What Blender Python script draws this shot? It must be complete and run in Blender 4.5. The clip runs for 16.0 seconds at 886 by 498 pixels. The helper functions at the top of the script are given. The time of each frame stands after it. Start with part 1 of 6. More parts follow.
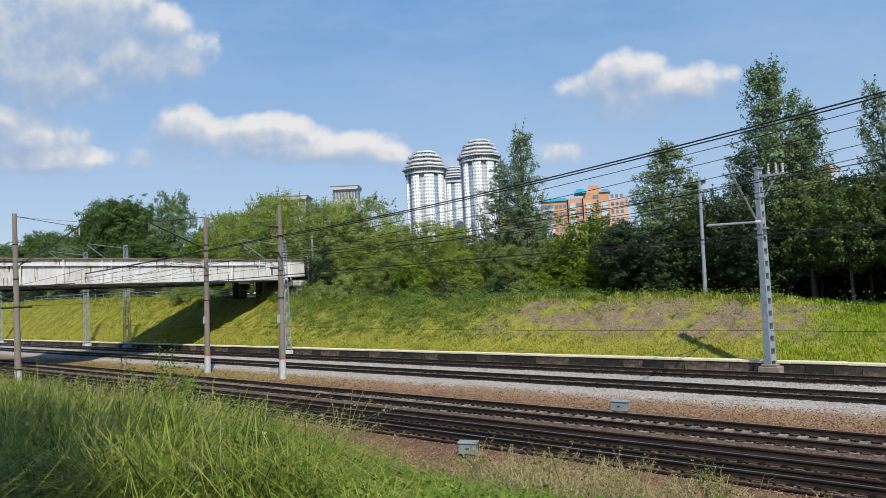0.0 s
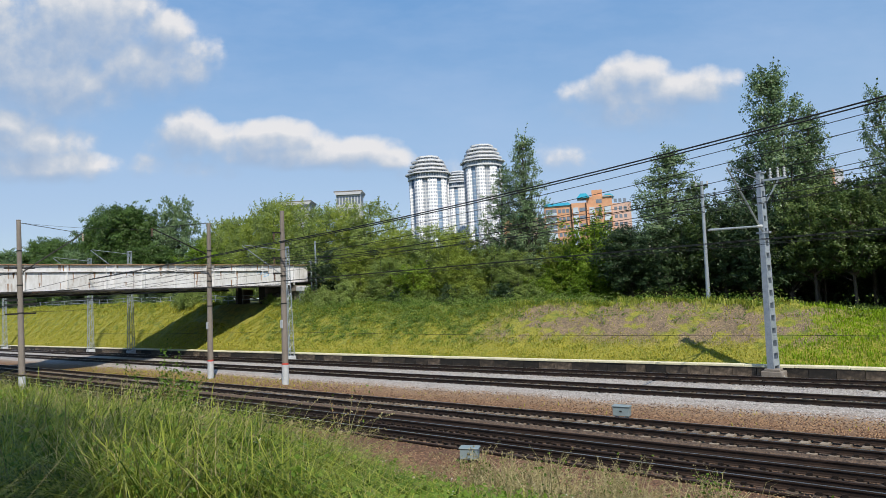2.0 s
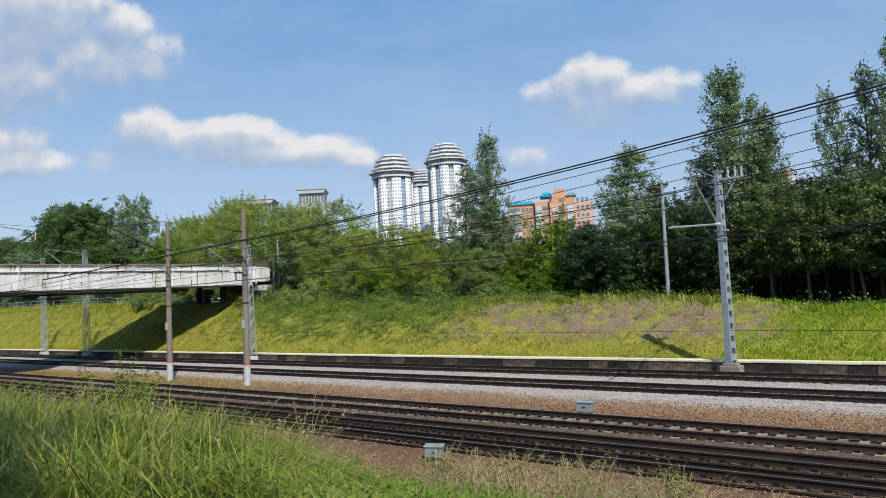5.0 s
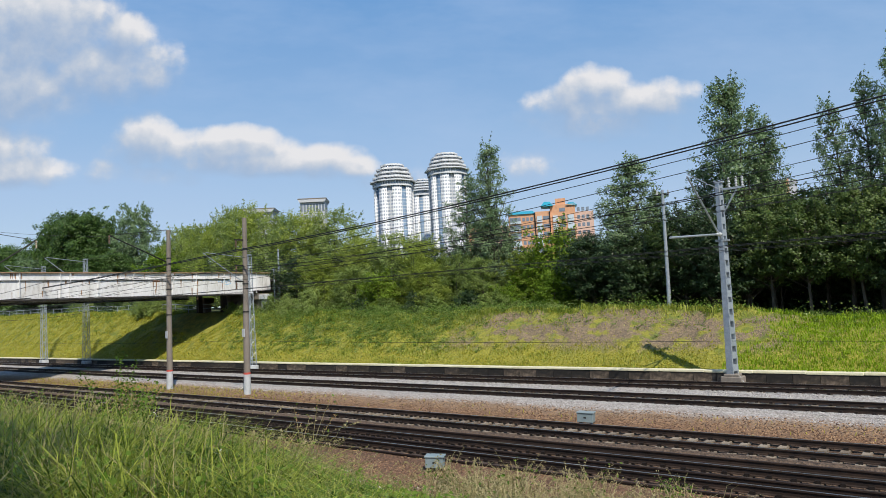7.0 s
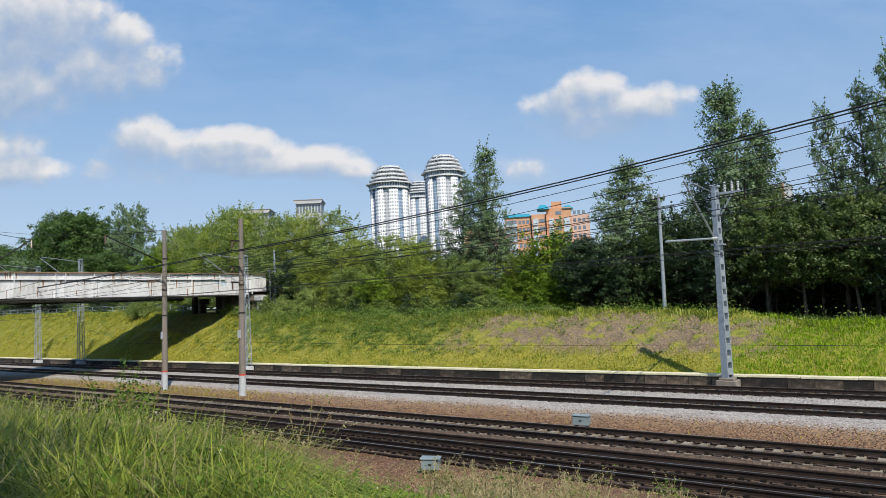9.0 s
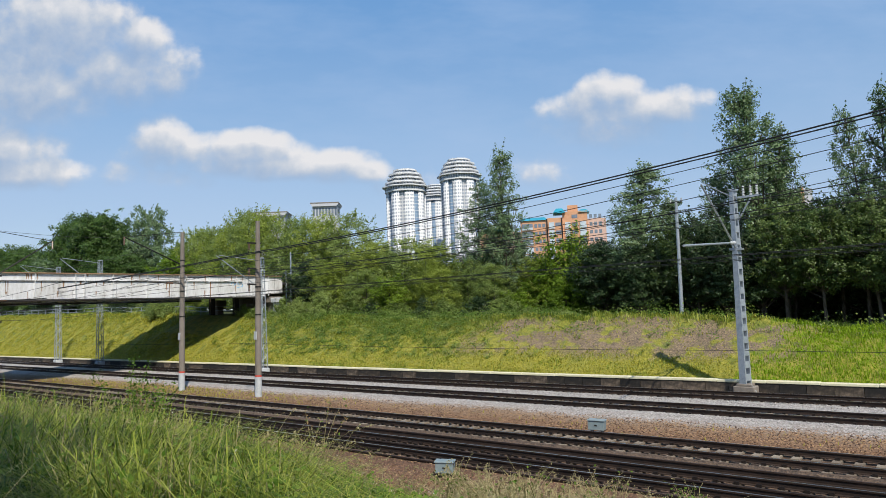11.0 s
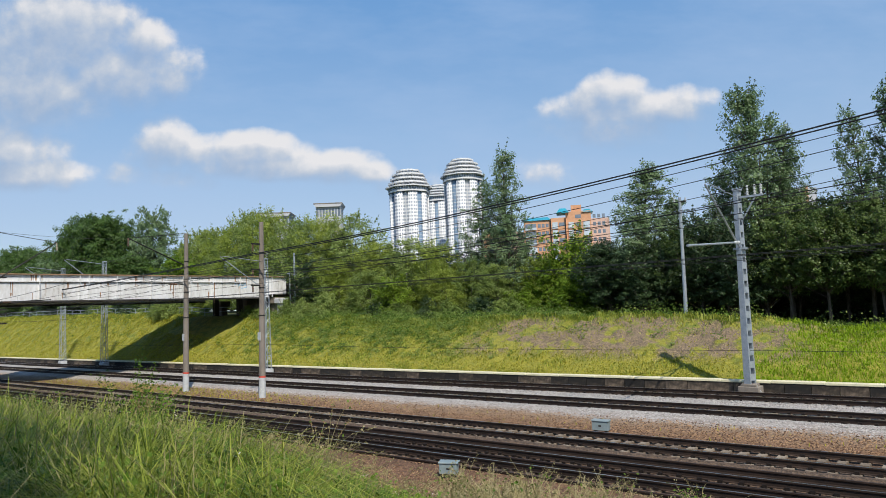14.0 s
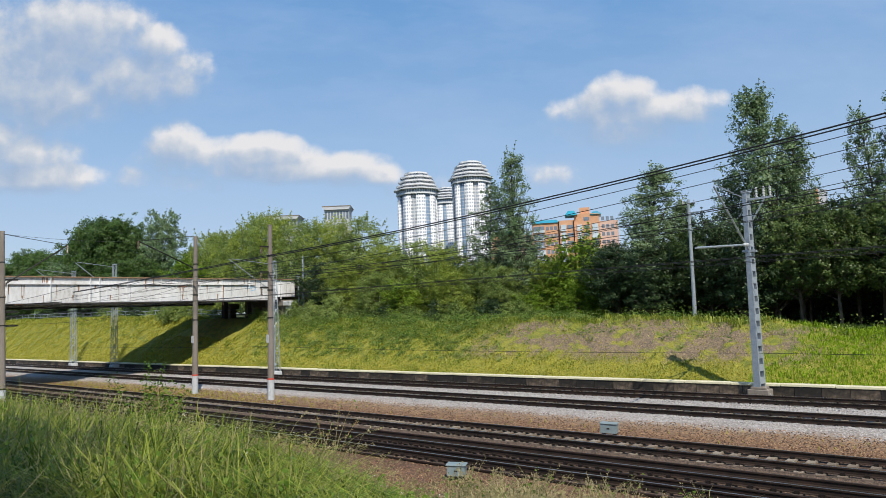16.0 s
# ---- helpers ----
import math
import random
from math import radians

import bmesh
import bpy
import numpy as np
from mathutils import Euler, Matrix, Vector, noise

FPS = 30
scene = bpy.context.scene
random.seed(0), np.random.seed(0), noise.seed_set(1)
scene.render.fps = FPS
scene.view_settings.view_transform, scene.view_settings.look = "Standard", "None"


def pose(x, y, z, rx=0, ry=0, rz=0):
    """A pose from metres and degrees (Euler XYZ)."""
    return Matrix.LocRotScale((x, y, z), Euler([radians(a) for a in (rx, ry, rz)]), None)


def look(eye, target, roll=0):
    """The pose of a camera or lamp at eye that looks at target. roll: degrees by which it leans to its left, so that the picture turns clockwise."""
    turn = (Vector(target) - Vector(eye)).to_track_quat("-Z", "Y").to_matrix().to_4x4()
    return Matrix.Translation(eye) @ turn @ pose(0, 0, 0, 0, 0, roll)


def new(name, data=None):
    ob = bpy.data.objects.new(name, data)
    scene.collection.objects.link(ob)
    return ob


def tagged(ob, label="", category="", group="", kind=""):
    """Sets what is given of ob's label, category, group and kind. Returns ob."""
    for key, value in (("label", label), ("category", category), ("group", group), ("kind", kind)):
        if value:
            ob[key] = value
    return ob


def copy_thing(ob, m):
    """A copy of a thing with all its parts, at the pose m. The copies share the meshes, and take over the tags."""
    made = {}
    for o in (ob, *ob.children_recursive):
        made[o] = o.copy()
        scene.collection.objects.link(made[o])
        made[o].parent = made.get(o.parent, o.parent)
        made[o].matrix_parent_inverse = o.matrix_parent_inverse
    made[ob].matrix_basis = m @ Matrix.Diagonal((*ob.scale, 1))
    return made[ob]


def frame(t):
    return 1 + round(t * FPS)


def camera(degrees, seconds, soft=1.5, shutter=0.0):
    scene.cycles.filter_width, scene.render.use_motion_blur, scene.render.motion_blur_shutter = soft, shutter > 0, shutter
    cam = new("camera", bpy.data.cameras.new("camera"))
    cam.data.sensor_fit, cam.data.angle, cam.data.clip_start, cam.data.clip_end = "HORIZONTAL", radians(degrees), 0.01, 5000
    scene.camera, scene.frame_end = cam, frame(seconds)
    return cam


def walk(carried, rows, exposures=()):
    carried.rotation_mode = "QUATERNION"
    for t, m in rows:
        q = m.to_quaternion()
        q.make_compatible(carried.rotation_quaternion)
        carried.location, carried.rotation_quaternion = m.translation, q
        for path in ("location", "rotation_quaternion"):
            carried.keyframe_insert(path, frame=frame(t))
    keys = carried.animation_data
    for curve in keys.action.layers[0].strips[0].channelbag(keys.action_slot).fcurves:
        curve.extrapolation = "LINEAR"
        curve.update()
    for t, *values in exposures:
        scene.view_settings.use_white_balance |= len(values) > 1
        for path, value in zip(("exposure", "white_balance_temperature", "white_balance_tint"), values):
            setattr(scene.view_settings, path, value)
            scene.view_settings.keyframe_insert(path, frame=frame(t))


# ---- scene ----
cam = camera(65.85, 16.0, soft=0.8)
walk(cam, [
    (0.0, look((0.000, -0.000, 4.640), (-32.739, 37.662, 7.762), -2.760)),
    (0.5, look((0.023, 0.015, 4.627), (-32.795, 37.606, 7.766), -2.401)),
    (1.0, look((0.081, 0.024, 4.645), (-32.844, 37.510, 7.916), -2.336)),
    (1.5, look((0.084, 0.016, 4.619), (-32.897, 37.445, 7.984), -2.454)),
    (2.0, look((0.092, 0.017, 4.650), (-32.811, 37.503, 8.138), -2.901)),
    (2.5, look((0.073, 0.031, 4.635), (-32.655, 37.667, 8.156), -3.178)),
    (3.0, look((0.072, 0.036, 4.638), (-32.431, 37.872, 8.097), -3.280)),
    (3.5, look((0.098, 0.051, 4.626), (-31.961, 38.273, 7.992), -3.338)),
    (4.0, look((0.073, 0.098, 4.623), (-30.971, 39.158, 7.883), -3.429)),
    (6.5, look((0.029, 0.031, 4.622), (-30.837, 39.225, 7.958), -3.174)),
    (7.0, look((0.019, 0.067, 4.630), (-30.861, 39.195, 8.563), -3.087)),
    (7.5, look((0.022, 0.017, 4.637), (-30.765, 39.211, 8.639), -3.027)),
    (8.0, look((0.056, 0.023, 4.643), (-30.661, 39.259, 8.772), -2.922)),
    (8.5, look((0.016, 0.005, 4.640), (-30.567, 39.339, 8.824), -2.932)),
    (9.0, look((0.018, 0.016, 4.627), (-30.614, 39.322, 8.716), -2.737)),
    (11.5, look((0.026, 0.020, 4.623), (-31.595, 38.498, 9.044), -2.399)),
    (12.0, look((0.041, 0.045, 4.621), (-31.643, 38.475, 9.013), -2.505)),
    (12.5, look((0.035, 0.030, 4.632), (-31.629, 38.488, 8.917), -2.710)),
    (13.0, look((0.033, 0.007, 4.629), (-31.589, 38.509, 8.829), -2.804)),
    (13.5, look((0.044, 0.007, 4.640), (-31.581, 38.510, 8.809), -2.675)),
    (14.0, look((0.014, 0.029, 4.637), (-31.675, 38.455, 9.031), -2.466)),
    (14.5, look((0.044, -0.011, 4.627), (-31.744, 38.332, 9.018), -2.174)),
    (15.0, look((0.025, -0.019, 4.636), (-31.775, 38.306, 9.101), -2.050)),
    (15.5, look((0.020, 0.002, 4.632), (-31.841, 38.251, 9.306), -2.183)),
    (16.0, look((0.051, 0.016, 4.624), (-32.080, 38.046, 9.237), -2.440)),
])

# ---- world, sun, exposure ----
SUN_WAY = Vector((-0.70, 0.46, -1.0)).normalized()
SUN_FROM = -SUN_WAY


def node(tree, kind, x=None, **inputs):
    n = tree.nodes.new(kind)
    x = x or {}
    if "operation" in x:
        n.operation = x["operation"]
    if "use_clamp" in x:
        n.use_clamp = x["use_clamp"]
    if "interpolation_type" in x:
        n.interpolation_type = x["interpolation_type"]
    for key, value in inputs.items():
        s = n.inputs[int(key[1:])] if key[0] == "i" and key[1:].isdigit() else n.inputs[key.replace("_", " ")]
        if isinstance(value, bpy.types.NodeSocket):
            tree.links.new(value, s)
        else:
            s.default_value = value
    return n


def maths(tree, op, a, b=0.0, clamp=False):
    return node(tree, "ShaderNodeMath", {"operation": op, "use_clamp": clamp}, i0=a, i1=b).outputs[0]


def vec(tree, op, a, b=(0, 0, 0)):
    n = node(tree, "ShaderNodeVectorMath", {"operation": op}, i0=a, i1=b)
    return n.outputs["Value"] if op in ("DOT_PRODUCT", "LENGTH") else n.outputs[0]


def ramp(tree, fac, stops):
    n = node(tree, "ShaderNodeValToRGB", None, Fac=fac)
    e = n.color_ramp.elements
    while len(e) < len(stops):
        e.new(0.5)
    for s, (at, col) in zip(e, stops):
        s.position, s.color = at, (*col, 1)
    return n.outputs["Color"]


# cloud banks as soft ellipses on the sky: centre and half size, as tangents about the heading times 1211
CLOUDS = [(-640, 410, 170, 80), (-545, 350, 150, 62), (-700, 320, 160, 80), (-800, 370, 160, 120), (-500, 405, 60, 40), (-640, 305, 60, 26),
          (-735, 205, 120, 42), (-800, 235, 100, 44), (-720, 165, 160, 30),
          (-460, 222, 62, 40), (-340, 205, 190, 34), (-300, 222, 90, 26), (-160, 186, 100, 30), (-105, 176, 60, 24), (-260, 180, 200, 22),
          (-536, 163, 34, 18, 0.7), (-425, 158, 56, 18, 0.6),
          (330, 318, 75, 40), (300, 292, 110, 34), (390, 296, 120, 34), (470, 312, 70, 24, 1.1), (330, 258, 140, 30, 0.9),
          (222, 180, 66, 22, 0.5), (-40, 158, 80, 20, 0.4)]


def make_world():
    w = bpy.data.worlds.new("sky")
    scene.world = w
    w.use_nodes = True
    t = w.node_tree
    t.nodes.clear()
    sky = node(t, "ShaderNodeTexSky")
    sky.sky_type, sky.sun_disc = "NISHITA", False
    sky.sun_elevation = math.asin(SUN_FROM.z)
    sky.sun_rotation = math.atan2(SUN_FROM.x, SUN_FROM.y)
    sky.air_density, sky.dust_density, sky.ozone_density, sky.altitude = 1.0, 0.6, 2.2, 150

    g = bpy.data.node_groups.new("cloud_field", "ShaderNodeTree")
    g.interface.new_socket("P", in_out="INPUT", socket_type="NodeSocketVector")
    g.interface.new_socket("Value", in_out="OUTPUT", socket_type="NodeSocketFloat")
    gi, go = g.nodes.new("NodeGroupInput"), g.nodes.new("NodeGroupOutput")
    p = gi.outputs[0]
    n1 = node(g, "ShaderNodeTexNoise", None, Vector=p, Scale=12.0, Detail=7.0, Roughness=0.58).outputs["Fac"]
    n2 = node(g, "ShaderNodeTexNoise", None, Vector=vec(g, "ADD", p, (7, 3, 1)), Scale=26.0, Detail=6.0, Roughness=0.6).outputs["Fac"]
    total = None
    for cx, cy, a, b, *weight in CLOUDS:
        d = vec(g, "MULTIPLY", vec(g, "SUBTRACT", p, (cx / 1211, (cy - 6) / 1211, 0)), (1211 / a, 1211 / (b * 1.15), 0))
        r = maths(g, "SUBTRACT", 1.0, vec(g, "DOT_PRODUCT", d, vec(g, "MULTIPLY", d, (1, 1, 0))))
        r = maths(g, "MAXIMUM", maths(g, "MULTIPLY", r, weight[0] if weight else 1.7), -2.0)
        total = r if total is None else node(g, "ShaderNodeMath", {"operation": "SMOOTH_MAX"}, i0=total, i1=r, i2=0.35).outputs[0]
    puff = node(g, "ShaderNodeTexVoronoi", None, Vector=vec(g, "ADD", p, vec(g, "MULTIPLY", node(g, "ShaderNodeTexNoise", None, Vector=p, Scale=30.0, Detail=3.0).outputs["Color"], (0.03, 0.03, 0))), Scale=34.0)
    puff.feature, puff.inputs["Smoothness"].default_value = "SMOOTH_F1", 0.35
    wob = maths(g, "ADD", maths(g, "MULTIPLY", maths(g, "SUBTRACT", n1, 0.5), 1.9), maths(g, "MULTIPLY", maths(g, "SUBTRACT", n2, 0.5), 1.6))
    wob = maths(g, "ADD", wob, maths(g, "MULTIPLY", maths(g, "SUBTRACT", 0.42, puff.outputs["Distance"]), 0.75))
    g.links.new(maths(g, "ADD", total, wob), go.inputs[0])

    yaw, pit, rol = radians(41.0), radians(3.58), radians(2.76)
    fwd = Vector((-math.sin(yaw) * math.cos(pit), math.cos(yaw) * math.cos(pit), math.sin(pit)))
    rt = Vector((math.cos(yaw), math.sin(yaw), 0))
    up = rt.cross(fwd)
    ax, ay = rt * math.cos(rol) - up * math.sin(rol), up * math.cos(rol) + rt * math.sin(rol)
    way = node(t, "ShaderNodeTexCoord").outputs["Generated"]
    depth = vec(t, "DOT_PRODUCT", way, fwd)
    safe = maths(t, "MAXIMUM", depth, 0.05)
    pt = node(t, "ShaderNodeCombineXYZ", None, X=maths(t, "DIVIDE", vec(t, "DOT_PRODUCT", way, ax), safe),
              Y=maths(t, "DIVIDE", vec(t, "DOT_PRODUCT", way, ay), safe)).outputs[0]

    def field(off):
        n = t.nodes.new("ShaderNodeGroup")
        n.node_tree = g
        t.links.new(vec(t, "ADD", pt, off), n.inputs[0])
        return n.outputs[0]
    f0, f1 = field((0, 0, 0)), field((0.010, 0.026, 0))
    ahead = maths(t, "MULTIPLY", depth, 4.0, clamp=True)
    crisp = node(t, "ShaderNodeMapRange", {"interpolation_type": "SMOOTHSTEP"}, Value=f0, i1=-0.2, i2=1.15, i3=0.0, i4=0.95).outputs[0]
    hazy = node(t, "ShaderNodeMapRange", {"interpolation_type": "SMOOTHSTEP"}, Value=f0, i1=-0.7, i2=2.2, i3=0.0, i4=0.82).outputs[0]
    rise = maths(t, "ADD", 0.35, maths(t, "MULTIPLY", maths(t, "SUBTRACT", f0, f1), 0.75), clamp=True)
    dens = node(t, "ShaderNodeMixRGB", None, Fac=rise, Color1=hazy, Color2=crisp).outputs[0]
    dens = maths(t, "MULTIPLY", dens, ahead)
    lit = maths(t, "ADD", maths(t, "SUBTRACT", 0.50, maths(t, "MULTIPLY", f1, 0.09)), maths(t, "MULTIPLY", maths(t, "SUBTRACT", f0, f1), 0.29), clamp=True)
    cloud = ramp(t, lit, [(0.1, (0.36, 0.45, 0.60)), (0.38, (0.45, 0.53, 0.66)), (0.66, (0.58, 0.63, 0.71)), (1.0, (0.82, 0.81, 0.82))])
    # thin high veil and the haze of the low sky
    veil_n = node(t, "ShaderNodeTexNoise", None, Vector=vec(t, "MULTIPLY", pt, (1.2, 3.4, 1)), Scale=2.2, Detail=5.0, Roughness=0.62).outputs["Fac"]
    veil = node(t, "ShaderNodeMapRange", None, Value=veil_n, i1=0.42, i2=0.78, i3=0.0, i4=0.5).outputs[0]
    skyc = node(t, "ShaderNodeVectorMath", {"operation": "SCALE"}, i0=sky.outputs[0], Scale=0.125).outputs[0]
    high = node(t, "ShaderNodeSeparateXYZ", None, Vector=way).outputs["Z"]
    air = ramp(t, high, [(0.0, (0.47, 0.56, 0.69)), (0.12, (0.43, 0.56, 0.76)), (0.25, (0.33, 0.52, 0.79)), (0.42, (0.17, 0.40, 0.77)), (1.0, (0.06, 0.19, 0.50))])
    skyc = node(t, "ShaderNodeMixRGB", None, Fac=0.65, Color1=skyc, Color2=air).outputs[0]
    veiled = node(t, "ShaderNodeMixRGB", None, Fac=maths(t, "MULTIPLY", veil, ahead), Color1=skyc, Color2=(0.42, 0.56, 0.80, 1)).outputs[0]
    mix = node(t, "ShaderNodeMixRGB", None, Fac=dens, Color1=veiled, Color2=cloud).outputs[0]
    bg = node(t, "ShaderNodeBackground", None, Color=mix, Strength=1.0)
    out = t.nodes.new("ShaderNodeOutputWorld")
    t.links.new(bg.outputs[0], out.inputs[0])


make_world()
sun_data = bpy.data.lights.new("sun", "SUN")
sun_data.energy, sun_data.angle, sun_data.color = 4.9, radians(0.53), (1.0, 0.93, 0.81)
sun = new("sun", sun_data)
sun.matrix_world = look((60, -50, 60), Vector((60, -50, 60)) + SUN_WAY)
scene.view_settings.exposure = 0.0


# ---- materials ----
def material(name, stops, scale=3.0, rough=0.8, metal=0.0, bump=0.3, fine=40.0, coords="Object", rnd=0.0, spec=0.5, stretch=(1, 1, 1), per="object"):
    """A surface whose colour runs through stops by a two-scale noise, with fine relief."""
    m = bpy.data.materials.new(name)
    m.use_nodes = True
    t = m.node_tree
    b = t.nodes["Principled BSDF"]
    co = node(t, "ShaderNodeTexCoord").outputs[coords]
    co = vec(t, "MULTIPLY", co, stretch)
    big = node(t, "ShaderNodeTexNoise", None, Vector=co, Scale=scale, Detail=5.0, Roughness=0.6).outputs["Fac"]
    small = node(t, "ShaderNodeTexNoise", None, Vector=co, Scale=fine, Detail=4.0, Roughness=0.65).outputs["Fac"]
    f = maths(t, "ADD", maths(t, "MULTIPLY", big, 0.6), maths(t, "MULTIPLY", small, 0.4))
    if rnd:
        if per == "object":
            r = node(t, "ShaderNodeObjectInfo").outputs["Random"]
        else:
            r = node(t, "ShaderNodeNewGeometry").outputs["Random Per Island"]
        f = maths(t, "ADD", f, maths(t, "MULTIPLY", maths(t, "SUBTRACT", r, 0.5), rnd))
    col = ramp(t, f, [(0.28 + 0.44 * i / max(1, len(stops) - 1), c) for i, c in enumerate(stops)])
    t.links.new(col, b.inputs["Base Color"])
    b.inputs["Roughness"].default_value, b.inputs["Metallic"].default_value = rough, metal
    b.inputs["Specular IOR Level"].default_value = spec
    if bump:
        bn = node(t, "ShaderNodeBump", None, Height=f, Strength=bump, Distance=0.03)
        t.links.new(bn.outputs[0], b.inputs["Normal"])
    return m


def leaf_material(name, stops, glow=0.35, rough=0.5, spec=0.12):
    """Leaves: each island its own tone, each plant its own shift, light passing through."""
    m = bpy.data.materials.new(name)
    m.use_nodes = True
    t = m.node_tree
    b = t.nodes["Principled BSDF"]
    isl = node(t, "ShaderNodeNewGeometry").outputs["Random Per Island"]
    obj = node(t, "ShaderNodeObjectInfo").outputs["Random"]
    n = node(t, "ShaderNodeTexNoise", None, Vector=node(t, "ShaderNodeTexCoord").outputs["Object"], Scale=0.8, Detail=3.0).outputs["Fac"]
    f = maths(t, "ADD", maths(t, "MULTIPLY", isl, 0.3), maths(t, "ADD", maths(t, "MULTIPLY", obj, 0.2), maths(t, "MULTIPLY", n, 0.55)))
    col = ramp(t, f, [(0.15 + 0.7 * i / max(1, len(stops) - 1), c) for i, c in enumerate(stops)])
    t.links.new(col, b.inputs["Base Color"])
    b.inputs["Roughness"].default_value = rough
    b.inputs["Specular IOR Level"].default_value = spec
    tr = node(t, "ShaderNodeBsdfTranslucent", None, Color=col)
    mx = node(t, "ShaderNodeMixShader", None, i0=glow, i1=b.outputs[0], i2=tr.outputs[0])
    t.links.new(mx.outputs[0], t.nodes["Material Output"].inputs[0])
    return m


MAT = {}


def setup_materials():
    M = MAT
    M["rail"] = material("rusty rail steel", [(0.010, 0.007, 0.005), (0.03, 0.018, 0.013), (0.065, 0.038, 0.025)], 2, 0.75, 0.3, 0.2, 60)
    M["rail_top"] = material("worn rail head", [(0.34, 0.33, 0.33), (0.55, 0.54, 0.54)], 3, 0.32, 0.9, 0.05, 30)
    M["sleeper"] = material("weathered concrete sleeper", [(0.12, 0.09, 0.065), (0.24, 0.195, 0.145), (0.36, 0.31, 0.24)], 3, 0.9, 0, 0.4, 40, rnd=0.25)
    M["sleeper_old"] = material("oily concrete sleeper", [(0.035, 0.025, 0.018), (0.075, 0.055, 0.04), (0.14, 0.11, 0.08)], 3, 0.9, 0, 0.4, 40, rnd=0.25)
    M["clip"] = material("rusty fastening", [(0.01, 0.007, 0.006), (0.03, 0.02, 0.015)], 8, 0.7, 0.4, 0.1)
    M["ballast"] = material("grey crushed stone", [(0.13, 0.12, 0.11), (0.34, 0.32, 0.30), (0.52, 0.50, 0.47)], 1.5, 0.95, 0, 1.0, 14, "Object")
    M["stone_grey"] = material("grey ballast stones", [(0.27, 0.25, 0.235), (0.41, 0.385, 0.365), (0.54, 0.51, 0.485)], 2, 0.9, 0, 0.2, 20, rnd=0.6, per="island")
    M["stone_brown"] = material("rust-stained stones", [(0.055, 0.027, 0.015), (0.17, 0.082, 0.036), (0.41, 0.26, 0.14)], 2, 0.95, 0, 0.2, 20, rnd=0.9, per="island")
    M["concrete"] = material("grey cast concrete", [(0.12, 0.10, 0.085), (0.21, 0.18, 0.15), (0.28, 0.25, 0.215)], 2.5, 0.9, 0, 0.25, 50, stretch=(1, 1, 0.3))
    M["white_base"] = material("chipped whitewash", [(0.26, 0.27, 0.27), (0.46, 0.48, 0.49), (0.56, 0.58, 0.59)], 3, 0.85, 0, 0.2, 30)
    M["red_band"] = material("red paint", [(0.42, 0.05, 0.035), (0.6, 0.1, 0.07)], 5, 0.7, 0, 0.1)
    M["galv"] = material("galvanised steel", [(0.22, 0.26, 0.29), (0.34, 0.38, 0.42), (0.44, 0.48, 0.52)], 4, 0.5, 0.35, 0.08, 30)
    M["dark_metal"] = material("dark weathered iron", [(0.015, 0.014, 0.013), (0.04, 0.037, 0.034)], 6, 0.6, 0.5, 0.1)
    M["porcelain"] = material("brown glazed porcelain", [(0.09, 0.05, 0.03), (0.16, 0.09, 0.05)], 5, 0.25, 0, 0.0)
    M["wire"] = material("blackened wire", [(0.012, 0.013, 0.015), (0.03, 0.032, 0.035)], 1, 0.6, 0.4, 0.0)
    M["girder"] = material("chalky white bridge paint", [(0.30, 0.25, 0.19), (0.58, 0.57, 0.55), (0.71, 0.71, 0.71), (0.76, 0.76, 0.76)], 0.55, 0.75, 0, 0.1, 5, stretch=(1, 1, 0.45))
    M["rust_stain"] = material("streaked rust", [(0.20, 0.10, 0.05), (0.40, 0.27, 0.17)], 4, 0.9, 0, 0.1)
    # near-black, with the shade beneath the bridge put into the colour
    M["bridge_dark"] = material("bridge steel darkened for underside shade", [(0.02, 0.019, 0.018), (0.06, 0.055, 0.05)], 1, 0.9, 0, 0.2)
    M["blue_paint"] = material("pale blue sprayed paint", [(0.18, 0.42, 0.68), (0.3, 0.55, 0.78)], 6, 0.8, 0, 0.0)
    M["kerb"] = material("yellowed concrete coping", [(0.50, 0.45, 0.28), (0.72, 0.67, 0.46), (0.82, 0.78, 0.58)], 1.2, 0.9, 0, 0.2, 20)
    M["platform_wall"] = material("sooty concrete panel", [(0.008, 0.007, 0.006), (0.016, 0.014, 0.012), (0.06, 0.046, 0.034), (0.19, 0.145, 0.105)], 0.9, 0.95, 0, 0.3, 4, rnd=0.28)
    M["box"] = material("pale blue-grey painted metal", [(0.17, 0.225, 0.24), (0.27, 0.335, 0.35)], 4, 0.55, 0.1, 0.06)
    M["bark"] = material("grey-brown bark", [(0.03, 0.024, 0.018), (0.08, 0.066, 0.052), (0.15, 0.13, 0.10)], 5, 0.95, 0, 0.6, 20, stretch=(1, 1, 0.3))
    M["tower_white"] = material("white tower cladding", [(0.58, 0.59, 0.60), (0.70, 0.71, 0.72)], 0.05, 0.7, 0, 0, 0.6)
    M["tower_grey"] = material("pale grey tower cladding and recess shade", [(0.40, 0.415, 0.44), (0.50, 0.515, 0.54)], 0.05, 0.7, 0, 0, 0.6)
    M["tower_glass"] = material("blue tower glazing", [(0.12, 0.19, 0.28), (0.22, 0.31, 0.42)], 0.3, 0.15, 0, 0, 0.8)
    # both glass colours are lightened to paint in distance haze, tower_window also sky reflection
    M["window_dark"] = material("dark window glass lightened for haze", [(0.10, 0.125, 0.16), (0.20, 0.24, 0.29)], 0.4, 0.12, 0, 0, 1.0, rnd=0.4, per="island")
